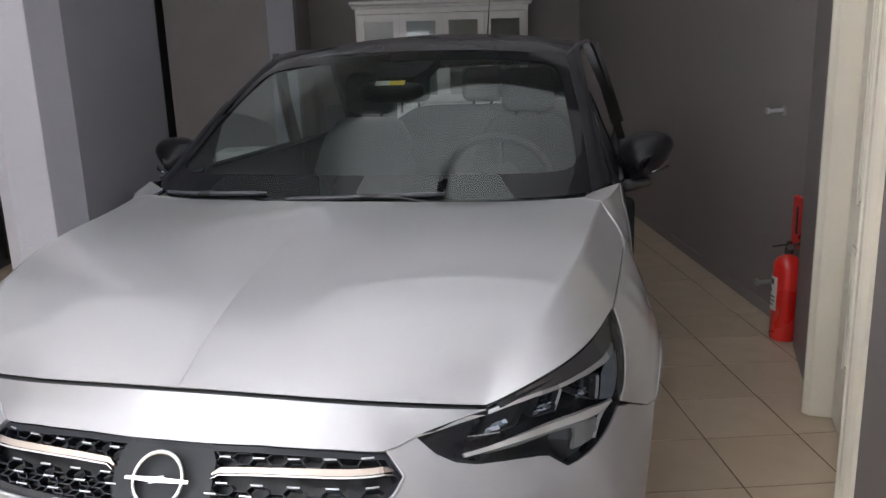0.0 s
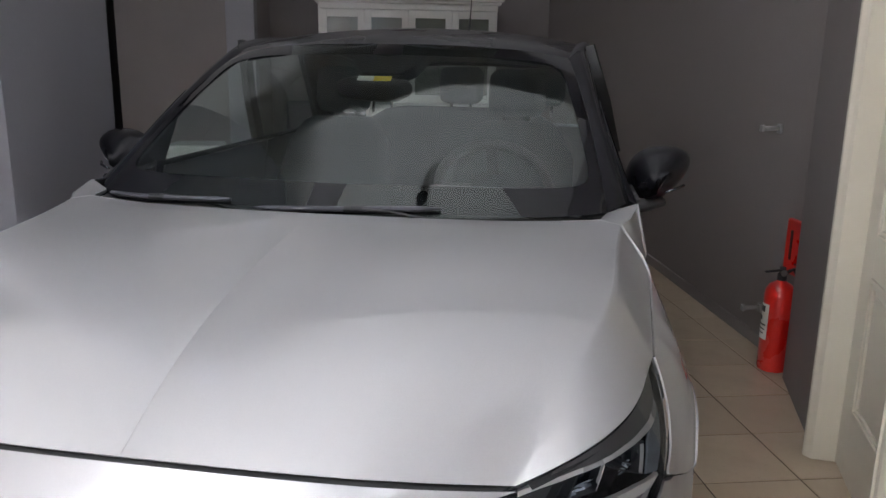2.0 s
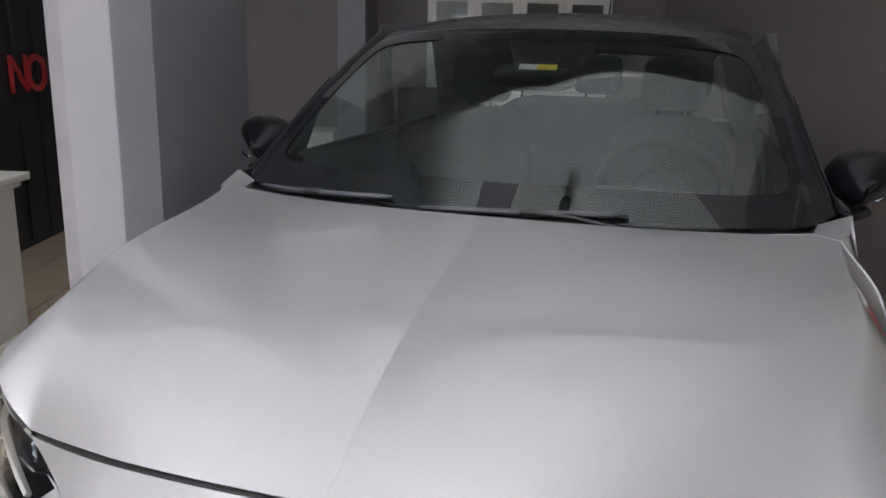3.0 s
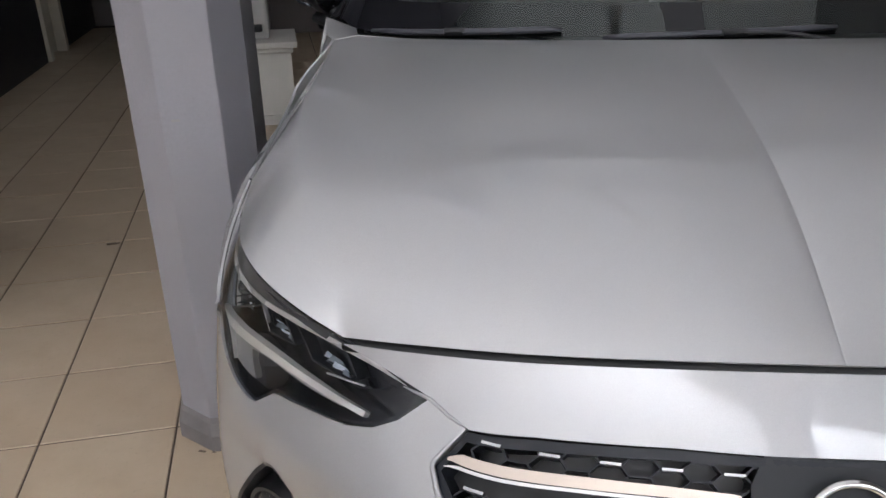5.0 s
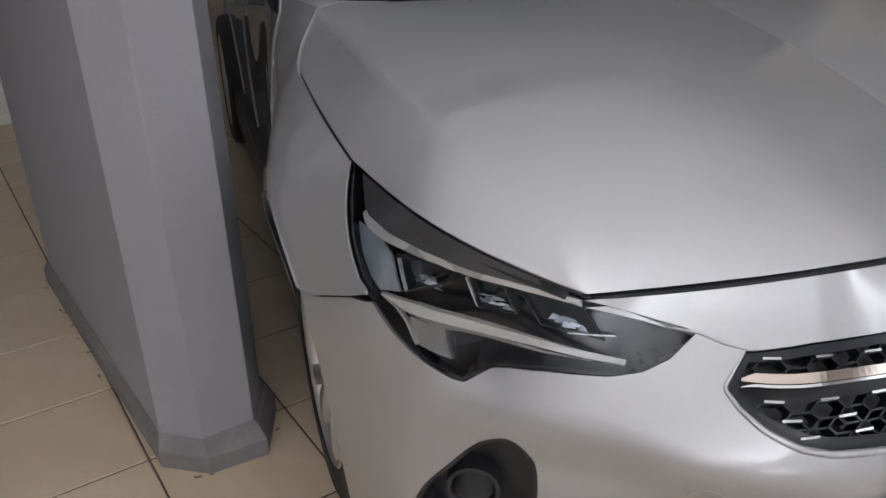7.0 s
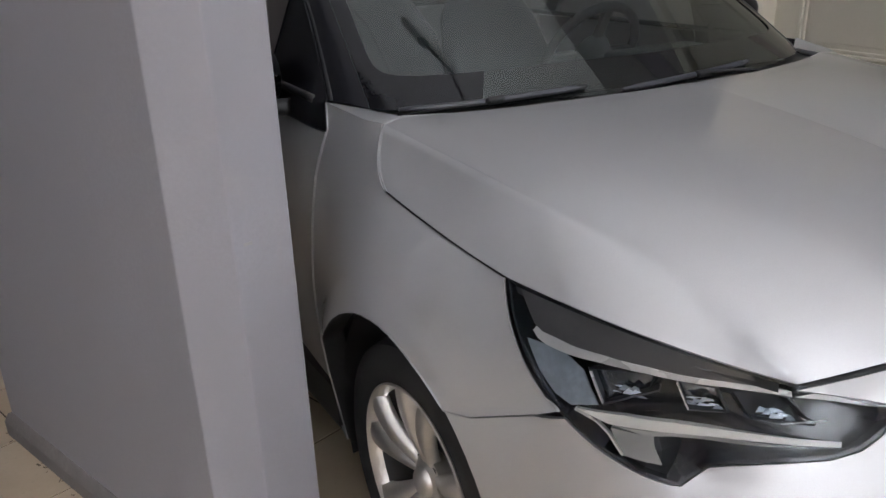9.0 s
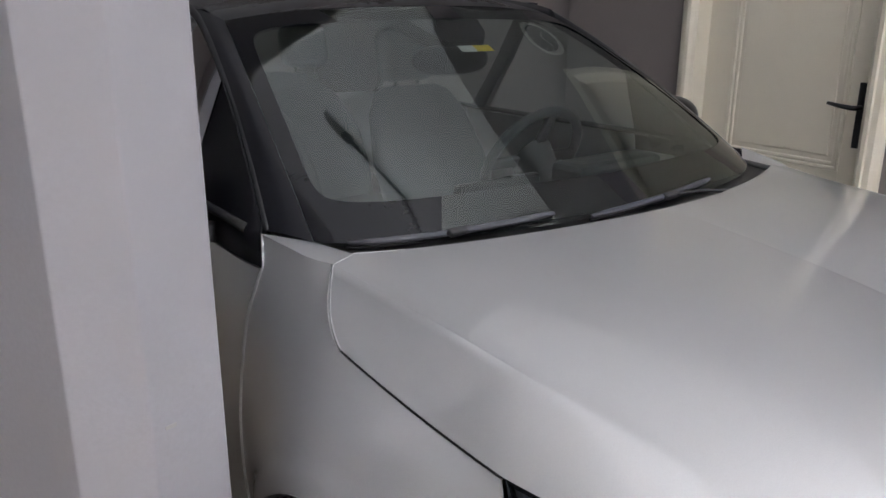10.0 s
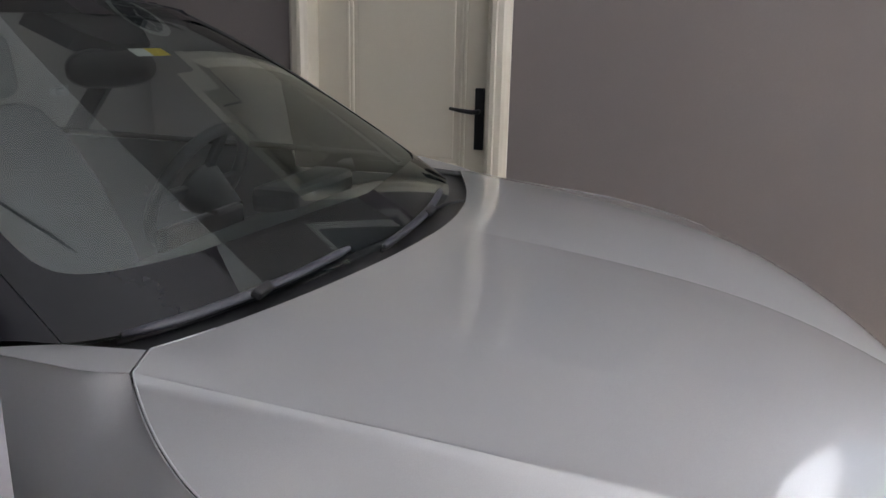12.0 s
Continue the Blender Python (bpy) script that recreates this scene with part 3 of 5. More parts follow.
trimmed("front_bumper", nose, nose_loop, SILVER, car, "silver painted front bumper", [GRILLE_HOLE, FOG_HOLE, FOG_HOLE * [-1, 1]], .016, .010)


def inset(loop, by):
    """A loop drawn in by a distance."""
    p = np.array(loop, float)
    t = np.roll(p, -1, axis=0) - np.roll(p, 1, axis=0)
    n = np.c_[-t[:, 1], t[:, 0]] / (np.linalg.norm(t, axis=1)[:, None] + 1e-12)
    a = .5 * (p[:, 0] * np.roll(p[:, 1], -1) - np.roll(p[:, 0], -1) * p[:, 1]).sum()
    return p + by * n * (1 if a > 0 else -1)


def ribbon_on(name, path, width, material, parent, label="", offset=0.0, depth=0.006, mirror=False, surface=nose):
    """A flat strip along a line on a skin."""
    p = resample(path, 40)
    t = np.gradient(p, axis=0)
    n = np.c_[-t[:, 1], t[:, 0]] / np.linalg.norm(t, axis=1)[:, None]
    w = (np.array(width) if np.ndim(width) else np.full(len(p), width))[:, None] / 2
    a, b = surface(p + n * w), surface(p - n * w)
    nrm = np.cross(np.gradient(a, axis=0), b - a)
    nrm /= np.linalg.norm(nrm, axis=1)[:, None]
    if np.mean(nrm[:, 1]) > 0:
        nrm = -nrm
    g = np.stack([a + nrm * (offset - depth), a + nrm * offset, b + nrm * offset, b + nrm * (offset - depth)], 1)
    if mirror:
        g = g * [-1, 1, 1]
    bm = bmesh.new()
    vs = [[bm.verts.new(q) for q in row] for row in g]
    for i in range(len(vs) - 1):
        for j in range(4):
            bm.faces.new((vs[i][j], vs[i][(j + 1) % 4], vs[i + 1][(j + 1) % 4], vs[i + 1][j]))
    bm.faces.new(vs[0]), bm.faces.new(vs[-1])
    return part(name, bm, material, parent, label)


# rolled edge of the bumper round the grille
foot_half = GRILLE_HALF[5:]
roll = nose(resample(np.r_[foot_half, (foot_half * [-1, 1])[-2::-1]], 150))
tube("grille_edge", roll + [0, .003, 0], np.interp(np.linspace(0, 1, 150), [0, .12, .88, 1], [.002, .0056, .0056, .002]).tolist(), SILVER, car, "rolled silver edge", 8)

for s in (1, -1):                                                            # folded edge from the lamp's tip to the grille's corner
    fold = nose(resample(deg([(36.2, .7475), (33.4, .7445), (31.2, .7370), (29.2, .7330)]), 20)) * [s, 1, 1]
    tube("fascia_edge", fold + [0, -.0005, .001], np.interp(np.linspace(0, 1, 20), [0, .3, .8, 1], [.0008, .0024, .0024, .001]).tolist(), SILVER, car, "folded silver edge", 8)

# grille
grille = part("grille", bmesh.new(), GRILLE_BLACK, car, "black honeycomb grille with bright inserts")
trimmed("backing", nose, GRILLE_HOLE, INK, grille, "", (), .03, 0, -.040)
rim_in = inset(GRILLE_HOLE, .010)
trimmed("surround", nose, inset(GRILLE_HOLE, .0015), GRILLE_BLACK, grille, "", [rim_in], .02, .035, -.006)
foot_strip = deg([(28.5, .672), (25.2, .655), (22.6, .647), (14.3, .638), (6.3, .630), (-6.3, .630), (-14.3, .638), (-22.6, .647), (-25.2, .655), (-28.5, .672)])
ribbon_on("lower_lip", foot_strip, .022, INK, grille, "", -.006, .03)
for s in (1, -1):
    bar = deg([(29.7, .7045), (28.8, .7075), (25, .7075), (20, .7085), (13.5, .7085), (8.2, .7065), (7.1, .700)]) * [s, 1]
    wid = np.interp(np.linspace(0, 1, 40), [0, .05, .5, .94, 1], [.003, .010, .011, .010, .003])
    # upper facet's dark reflection and lower facet's glint are set by colour
    ribbon_on("chrome_bar", bar + [0, .0015], wid * .80, WARM_CHROME, grille, "warm satin chrome bar, darkened for its reflection", .004, .012)
    ribbon_on("bar_glint", bar - [0, .0050], wid * .24, CHROME, grille, "lower edge with its glint in the colour", .0055, .012)


def hex_wire(centre, w, h):
    a, z = centre
    return np.array([(a - w * .28, z + h / 2), (a + w * .28, z + h / 2), (a + w / 2, z), (a + w * .28, z - h / 2), (a - w * .28, z - h / 2), (a - w / 2, z), (a - w * .28, z + h / 2)])


comb_rows = [(.7275, 27.0, 0)] + [(.6915 - .0155 * r, 27.0 - 1.35 * r, r + 1) for r in range(4)]
PITCH = radians(4.65) * .8
inner_ok, top_ok = inset(GRILLE_HOLE, .010), inset(GRILLE_HOLE, .006)
for s in (1, -1):
    for z, a0, r in comb_rows:
        for k in range(6):
            c = np.array([(radians(a0) * .8 - k * PITCH) * s, z])
            if abs(c[0]) < radians(6.6) * .8 or not in_loop(c[None], inner_ok if r else top_ok)[0]:
                continue
            ribbon_on("cell", hex_wire(c - [0, .0080], PITCH * .655, .0146), .0019, GRILLE_BLACK, grille, "", -.010, .022)
            ribbon_on("cell", hex_wire(c - [PITCH * .5 * s, .0157 if r else .0003], PITCH * .655, .0146), .0019, GRILLE_BLACK, grille, "", -.012, .022)
            ribbon_on("insert", [c - [.0115, 0], c + [.0110, 0]], .0023, INSERT_CHROME, grille, "bright dash", -.004, .010)
# badge on its dark plate
trimmed("badge_plate", nose, deg([(7.2, .72), (6.2, .745), (-6.2, .745), (-7.2, .72), (-7.0, .67), (-5.5, .645), (5.5, .645), (7.0, .67)]), LAMP_DARK, grille, "", (), .01, .03, -.006)
badge_m = look((0, -.006, .684), (0, -.006 - .8, .684 + .52)) @ pose(0, 0, 0, 0, 180, 0)
ring_pts = [(.049 * math.cos(a), .049 * math.sin(a), .014) for a in np.linspace(0, 2 * math.pi, 49)[:-1]]
badge = tube("badge_ring", ring_pts, .0052, CHROME, grille, "round chrome emblem ring", 10, badge_m, True)
bm = bmesh.new()
for pts in ([(-.064, -.0035), (-.010, -.005), (.017, .0085), (-.0035, .005), (-.064, .0025)], [(.064, .0035), (.010, .005), (-.017, -.0085), (.0035, -.005), (.064, -.0025)]):
    lo = [bm.verts.new((x, y, .012)) for x, y in pts]
    hi = [bm.verts.new((x, y, .020)) for x, y in pts]
    bm.faces.new(lo), bm.faces.new(hi)
    for i in range(len(pts)):
        bm.faces.new((lo[i], lo[(i + 1) % len(pts)], hi[(i + 1) % len(pts)], hi[i]))
part("badge_bar", bm, CHROME, grille, "", at=badge_m)

# fog lamp pockets
for s in (1, -1):
    fog = trimmed("fog_lamp", nose, FOG_HOLE, PLASTIC, car, "black fog lamp pocket", (), .012, .0, -.045, s < 0)
    trimmed("pocket_wall", nose, FOG_HOLE, PLASTIC, fog, "", [inset(FOG_HOLE, .006)], .012, .05, -.001, s < 0)
    c = nose(deg([(50.5, .455)]))[0] * [s, 1, 1]
    m = look(c + np.array([0, .028, 0]), c + np.array([s * .5, -1.0, 0]))
    lathe("lamp", [(0, -.014), (.020, -.012), (.030, -.006), (.034, -.012), (.040, -.012), (.043, .03)], PLASTIC, fog, "", 28, m)
    lathe("lamp_lens", [(0, -.020), (.018, -.018), (.029, -.010), (.031, -.004)], LAMP_GLASS, fog, "", 28, m)
    # towing eye cover: a hair groove
    if s < 0:
        t_c = deg([(31.4, .563)])[0]
        loop = np.array([t_c + [.021 * math.cos(a), .023 * math.sin(a)] for a in np.linspace(0, 2 * math.pi, 33)[:-1]]) * [-1, 1]
        trimmed("tow_cover", nose, loop, SILVER, car, "round tow eye cover", (), .01, .003, .0012)

# number plate
plate = part("number_plate", bmesh.new(), PLATE_WHITE, car, "white number plate with a blue strip in a black holder")
pm = pose(0, -.066, .523, 0, 0, 0)
bm = bmesh.new()
box(bm, (-.272, 0, -.066), (.272, .016, .066), .004)
part("holder", bm, PLASTIC, plate, "black plate holder", at=pm)
bm = bmesh.new()
box(bm, (-.259, -.004, -.054), (.259, 0, .054), .0015)
part("sheet", bm, PLATE_WHITE, plate, at=pm)
bm = bmesh.new()
box(bm, (-.255, -.0055, -.050), (-.213, -.004, .050), .0005)
part("blue_strip", bm, PLATE_BLUE, plate, "blue strip", at=pm)
for k, w in enumerate((.046, .046, .052, .04, .046, .03)):
    bm = bmesh.new()
    x = -.185 + k * .068
    box(bm, (x, -.0052, -.036), (x + w, -.0038, .036), .0004)
    part("bar", bm, INK, plate, "dark bar", at=pm)

# headlamps
LAMP_EDGE = np.r_[nq(LAMP_TOP), nq(LAMP_OUTER[::-1])[1:], LAMP_FOOT[::-1][1:]]
LAMP_LOOP = inset(LAMP_EDGE, .0015)
for s in (1, -1):
    mi = s < 0
    lamp = part("headlamp", bmesh.new(), LAMP_SMOKE, car, "slim headlamp with a clear lens and a bright wing")
    lens = trimmed("lens", nose, LAMP_LOOP, LAMP_GLASS, lamp, "clear lens", (), .014, 0, -.001, mi)
    lens.visible_shadow = False
    trimmed("housing", nose, inset(LAMP_EDGE, .001), LAMP_SMOKE, lamp, "dark housing", (), .014, 0, -.050, mi)
    trimmed("housing_wall", nose, inset(LAMP_EDGE, .0015), LAMP_SMOKE, lamp, "", [inset(LAMP_EDGE, .006)], .014, .055, -.004, mi)
    # dark brow above the bright strip
    strip = deg([(69.0, .811), (68.0, .803), (64.3, .799), (61.2, .801), (56.8, .800), (53.0, .794), (49.7, .788), (46.5, .777), (43.3, .765), (39.5, .7575), (36.6, .7515), (34.6, .7475)])
    brow = np.r_[nq(LAMP_TOP)[3:-1] - [0, .004], strip[:8] + [0, .003]]
    trimmed("brow", nose, brow, BROW, lamp, "", (), .012, .012, -.010, mi)
    ribbon_on("chrome_strip", strip * [s, 1], np.interp(np.linspace(0, 1, 40), [0, .06, .2, .45, .8, .95, 1], [.008, .015, .0115, .0085, .0065, .005, .002]), STRIP, lamp, "bright strip", -.009, .012)
    # bright wing with its hook
    wing = deg([(62.6, .723), (58.1, .729), (54.0, .727), (50.2, .722), (46.5, .716), (42.9, .711), (39.1, .709), (39.2, .703), (43.4, .7035), (46.4, .7065), (50.2, .709), (53.9, .711), (56.9, .712), (59.6, .712)])
    trimmed("light_guide", nose, wing, LAMP_WHITE, lamp, "white daytime light guide", (), .008, .010, -.006, mi)
    trimmed("guide_lip", nose, deg([(59.2, .709), (53.9, .708), (46.4, .703), (42.0, .7005), (46.4, .6995), (53.9, .702), (56.0, .700)]), LAMP_GREY, lamp, "", (), .008, .01, -.012, mi)
    trimmed("light_hook", nose, deg([(59.4, .704), (55.4, .700), (55.2, .684), (54.3, .661), (58.0, .668), (58.8, .685)]), LAMP_GREY, lamp, "pale hook", (), .008, .012, -.014, mi)
    ribbon_on("hook_edge", deg([(62.9, .722), (60.8, .711), (59.5, .697), (58.0, .669)]) * [s, 1], np.interp(np.linspace(0, 1, 40), [0, .4, 1], [.006, .003, .0022]), STRIP, lamp, "", -.008, .008)
    trimmed("side_marker", nose, deg([(69.8, .794), (65.4, .795), (62.9, .778), (60.8, .734), (63.4, .7245), (65.5, .731), (67.6, .756)]), INNER_LENS, lamp, "bluish inner lens", (), .010, .004, -.013, mi)
    ribbon_on("fine_line", deg([(44.4, .7295), (41.9, .731), (40.3, .7325)]) * [s, 1], .0016, STRIP, lamp, "", -.006, .004)
    facets = random.Random(7)
    for c_ in ([(62.5, .782), (56.5, .794), (55.3, .779), (55.4, .769), (60.5, .735)], [(54.0, .787), (50.2, .778), (49.1, .741), (52.6, .742)], [(48.6, .773), (43.7, .762), (41.2, .727), (46.8, .733)]):
        cell = deg(c_)
        trimmed("reflector", nose, cell, DARK_CHROME if c_[0][0] > 50 else LAMP_DARK, lamp, "dark mirror reflector", (), .010, 0, -.040, mi)
        trimmed("reflector_frame", nose, inset(cell, -.0015), LAMP_DARK, lamp, "", [inset(cell, .0012)], .012, .03, -.018, mi)
        foot, mid_c = cell[-1] * .55 + cell[-2] * .45, cell.mean(0)
        for k in range(7):                                                   # cut glass: slivers fanned over the foot of the bowl
            f = k / 6 - .5
            o = foot + (mid_c - foot) * (.10 + .22 * (k % 3)) + np.array([f * .034, -.004 * abs(f)])
            w, up = facets.uniform(.0065, .0125), facets.uniform(.0035, .0105)
            tri_ = np.array([o + [-w, 0], o + [w, facets.uniform(-.001, .001)], o + [w * facets.uniform(.1, .9), up], o + [-w * .6, up * .55]])
            trimmed("facet", nose, tri_, CRYSTAL if k % 2 else INNER_LENS, lamp, "", (), .02, 0, -.024 - .0013 * k, mi)
        if c_[0][0] > 50:
            ribbon_on("cell_rib", np.array([cell[0] * .9 + cell[-1] * .1, cell[-1]]) * [s, 1], .0018, STRIP, lamp, "", -.018, .006)
        c = nose(np.array([mid_c]))[0] * [s, 1, 1]
        out = np.array([s * .35, -.94, .1])
        lathe("bulb", [(0, -.010), (.010, -.008), (.014, 0), (.015, .010)], LAMP_GLASS, lamp, "", 20, look(c - out * .032, c + out))

# fenders
for s in (1, -1):
    lamp_side = LAMP_OUTER[::-1]
    lamp_side = lamp_side[lamp_side[:, 2] >= .713]
    loop = np.r_[HOOD_SIDE[:, 1:] - [0, .0025], HOOD_CORNER[1:, 1:] + [.003, -.001], FENDER_END + [(1.290, .22)],
                 ARCH_EDGE[:8:-1, 1:], SEAM[::-1, 1:] + [0, .003], lamp_side[::-1][1:, 1:] + [.003, 0]]
    fender = trimmed("fender", flank, loop, SILVER, car, "silver front fender", (), .014, .004, 0, s < 0, True)
    outer = flank(resample([(1.079, 1.011), (1.250, 1.036)], 8))
    top = coons(resample([outer[0], (.688, 1.094, 1.017)], 5), resample([outer[-1], (.711, 1.198, 1.019)], 5), outer, resample([(.688, 1.094, 1.017), (.711, 1.198, 1.019)], 8))
    grid_sheet("fender_top", top, SILVER, fender, "", .01, True, s < 0)
    lip = resample(ARCH_EDGE, 40)[:, 1:]
    a = flank(lip)
    b = a - [.055, 0, 0] + np.c_[np.zeros(40), (AXLE_Y - lip[:, 0]) * -.01, (AXLE_Z - lip[:, 1]) * -.01]
    grid_sheet("arch_lip", np.stack([a, b], 1), PLASTIC, fender, "", 0, False, s < 0)
    liner = np.array(arch_loop(.372, 200, -20, 40))
    g = np.stack([np.c_[np.full(40, x), liner] for x in (.822, .60)], 1)
    grid_sheet("arch_liner", g, PLASTIC, car, "black wheel arch liner", 0, False, s < 0)

# inner dark core that closes the gaps
bm = bmesh.new()
box(bm, (-.74, .30, .22), (.74, .50, .70), .03)
box(bm, (-.58, .46, .22), (.58, 1.25, .82), .03)
box(bm, (-.70, .95, .80), (.70, 1.24, .90), .03)
box(bm, (-.82, 1.24, .18), (.82, 4.0, .34), .03)
part("underbody", bm, PLASTIC, car, "dark underbody")


def wheel_at(x, y, s):
    """Wheel with its axle along x; s points outwards."""
    m = pose(x, y, AXLE_Z) @ Matrix.Rotation(radians(90) * s, 4, "Y")
    w = new("wheel")
    w.parent = car
    w.matrix_basis = m
    tagged(w, "alloy wheel with a black tyre")
    lathe("tyre", [(.216, -.09), (.235, -.098), (.275, -.100), (.300, -.088), (.310, -.06), (.310, .06), (.300, .088), (.275, .100), (.235, .098), (.216, .09)], RUBBER, w, "black rubber tyre", 72)
    lathe("rim_lip", [(.214, .085), (.220, .094), (.216, .097), (.206, .088), (.200, .070)], ALLOY, w, "bright rim lip", 72)
    lathe("rim_well", [(.200, .070), (.196, .04), (.190, -.08)], DARK_METAL, w, "dark inner barrel", 72)
    lathe("brake_disc", [(0, .0), (.14, .0), (.14, -.012), (.05, -.02)], DARK_METAL, w, "", 40)
    lathe("back_plate", [(0, -.03), (.19, -.03)], PLASTIC, w, "", 40)
    lathe("hub_cap", [(0, .083), (.024, .083), (.030, .078), (.034, .068), (.060, .060), (.062, .03)], ALLOY, w, "", 40)
    for k in range(5):
        for d in (-1, 1):
            a = radians(72 * k)
            rows = []
            for i, r in enumerate(np.linspace(.042, .212, 9)):
                f = i / 8
                off = radians(d * (9 + 5 * f)) + a
                half_w = (.014 + .013 * f) / r
                h = .066 + .030 * math.sin(f * 2.0) - .002
                rows.append([(r * math.cos(off + q * half_w), r * math.sin(off + q * half_w), h - dz) for q, dz in ((-1, .030), (-.93, .003), (0, 0), (.93, .003), (1, .030))])
            link("spoke", [p for row in rows for p in row], grid_faces(9, 5), ALLOY, w)
    for k in range(5):
        a = radians(72 * k + 36)
        lathe("bolt", [(0, .062), (.008, .062), (.009, .055), (.009, .045)], DARK_METAL, w, "", 10, pose(.05 * math.cos(a), .05 * math.sin(a), 0))
    return w


for s in (1, -1):
    wheel_at(.742 * s, AXLE_Y, s)
    wheel_at(.742 * s, AXLE_Y + 2.53, s)

# windscreen
GLASS_BASE = bez([(0, .985, 1.022), (.32, .985, 1.022), (.62, 1.09, 1.010), (.711, 1.195, 1.016)], 25)
GLASS_TOP = bez([(0, 1.740, 1.443), (.25, 1.740, 1.443), (.42, 1.80, 1.438), (.575, 1.848, 1.406)], 25)
GLASS_SIDE = bez([(.711, 1.195, 1.016), (.677, 1.389, 1.160), (.635, 1.618, 1.305), (.575, 1.848, 1.406)], 25)
GLASS_MID = bez([(0, .985, 1.022), (0, 1.25, 1.168), (0, 1.52, 1.318), (0, 1.740, 1.443)], 25)
gh = coons(GLASS_BASE, GLASS_TOP, GLASS_MID, GLASS_SIDE)
gw = np.concatenate([(gh * [-1, 1, 1])[:, :0:-1], gh], axis=1)
grid_sheet("windscreen", gw, WINDSHIELD_GLASS, car, "tinted windscreen", 0)


def glass_at(x, v):
    """A point on the windscreen: x across, v from its foot (0) to its top (1)."""
    r = np.array([[np.interp(abs(x), gh[i, :, 0], gh[i, :, k]) for k in range(3)] for i in range(gh.shape[0])])
    i = v * (len(r) - 1)
    return np.array([math.copysign(1, x) * np.interp(i, range(len(r)), r[:, 0]) if x else 0.0, np.interp(i, range(len(r)), r[:, 1]), np.interp(i, range(len(r)), r[:, 2])])


def frit(name, uv_outer, uv_inner):
    n = np.array([0, -.45, .9]) * .0035

    def pt(u, v):
        i, j = v * 24, abs(u) * 24
        a = gh[int(min(i, 23)), :, :] * (1 - (i - min(int(i), 23))) + gh[min(int(i) + 1, 24), :, :] * (i - min(int(i), 23))
        p = a[int(min(j, 23))] * (1 - (j - min(int(j), 23))) + a[min(int(j) + 1, 24)] * (j - min(int(j), 23))
        return np.array([math.copysign(1, u) * p[0], p[1], p[2]]) + n
    g = np.array([[pt(*(np.array(a) * (1 - w) + np.array(b) * w)) for w in np.linspace(0, 1, 6)] for a, b in zip(uv_outer, uv_inner)])
    grid_sheet(name, g, FRIT, car, "black printed glass border", 0)


inner_uv = []
for a in np.linspace(0, 2 * math.pi, 121):
    c, s_ = math.cos(a), math.sin(a)
    e = .16
    u = math.copysign(abs(c) ** e, c) * .915
    v = .52 + math.copysign(abs(s_) ** e, s_) * .39
    inner_uv.append((u, v))
outer_uv = []
for u, v in inner_uv:
    du, dv = u / .915, (v - .52) / .39
    k = max(abs(du), abs(dv))
    du, dv = du / k, dv / k
    outer_uv.append((max(-.998, min(.998, du)), max(.002, min(.998, .5 + dv * .5))))
frit("glass_border", outer_uv, inner_uv)

# cowl below the screen
cw = coons(resample(HOOD_REAR, 25) + [0, -.005, -.020], GLASS_BASE + [0, .02, -.006], resample([HOOD_REAR[0] + [0, -.005, -.020], GLASS_BASE[0] + [0, .02, -.006]], 5),
           resample([HOOD_REAR[-1] + [0, -.005, -.020], GLASS_BASE[-1] + [0, .02, -.006]], 5))
grid_sheet("cowl", np.concatenate([(cw * [-1, 1, 1])[:, :0:-1], cw], axis=1), PLASTIC, car, "black plastic cowl", .03)

# wipers: clip, arm and blade
for x0, x1, xc in ((-.665, -.25, -.471), (-.17, .30, .089)):
    wiper = part("wiper", bmesh.new(), PLASTIC, car, "black windscreen wiper")
    blade = [glass_at(x, .004 + .030 * (x - x0) / (x1 - x0)) + np.array([0, -.010, .004]) for x in np.linspace(x0, x1, 12)]
    tube("blade", blade, [.0052] + [.0085] * 10 + [.0052], WIPER_GREY, wiper, "grey blade", 8, flat=.8)
    tube("rubber_edge", [p + np.array([0, .006, -.010]) for p in blade], .004, RUBBER, wiper, "", 6)
    c = glass_at(xc, .016) + np.array([0, -.014, .007])
    bm = bmesh.new()
    box(bm, (-.026, -.008, -.007), (.026, .008, .006), .003)
    part("clip", bm, PLASTIC, wiper, at=Matrix.Translation(c) @ pose(0, 0, 0, 25, 0, 6))
    arm = [c, c + np.array([.10, -.012, .000]), c + np.array([.25, -.03, -.022]), c + np.array([.33, -.03, -.045])]
    tube("arm", resample(arm, 12), .0055, PLASTIC, wiper, "", 8, flat=.7)

# roof
ROOF_SIDE = bez([(.575, 1.848, 1.406), (.605, 2.05, 1.478), (.60, 2.8, 1.505), (.53, 3.55, 1.375)], 25)
ROOF_MID = bez([(0, 1.746, 1.446), (0, 2.05, 1.535), (0, 2.8, 1.565), (0, 3.55, 1.415)], 25)
ROOF_BACK = bez([(0, 3.55, 1.415), (.2, 3.55, 1.415), (.4, 3.55, 1.402), (.53, 3.55, 1.375)], 25)
rh = coons(GLASS_TOP + [0, .006, .003], ROOF_BACK, ROOF_MID, ROOF_SIDE)
rw = np.concatenate([(rh * [-1, 1, 1])[:, :0:-1], rh], axis=1)
grid_sheet("roof", rw, BLACK_PAINT, car, "gloss black roof", .014)
grid_sheet("headliner", rw * [.97, 1, 1] + [0, .01, -.03], HEADLINER, car, "grey cloth headliner", 0, True)
tube("antenna", [(0.03, 3.30, 1.48), (0.03, 3.33, 1.56), (0.03, 3.40, 1.72)], [.008, .004, .002], PLASTIC, car, "short black antenna", 8)

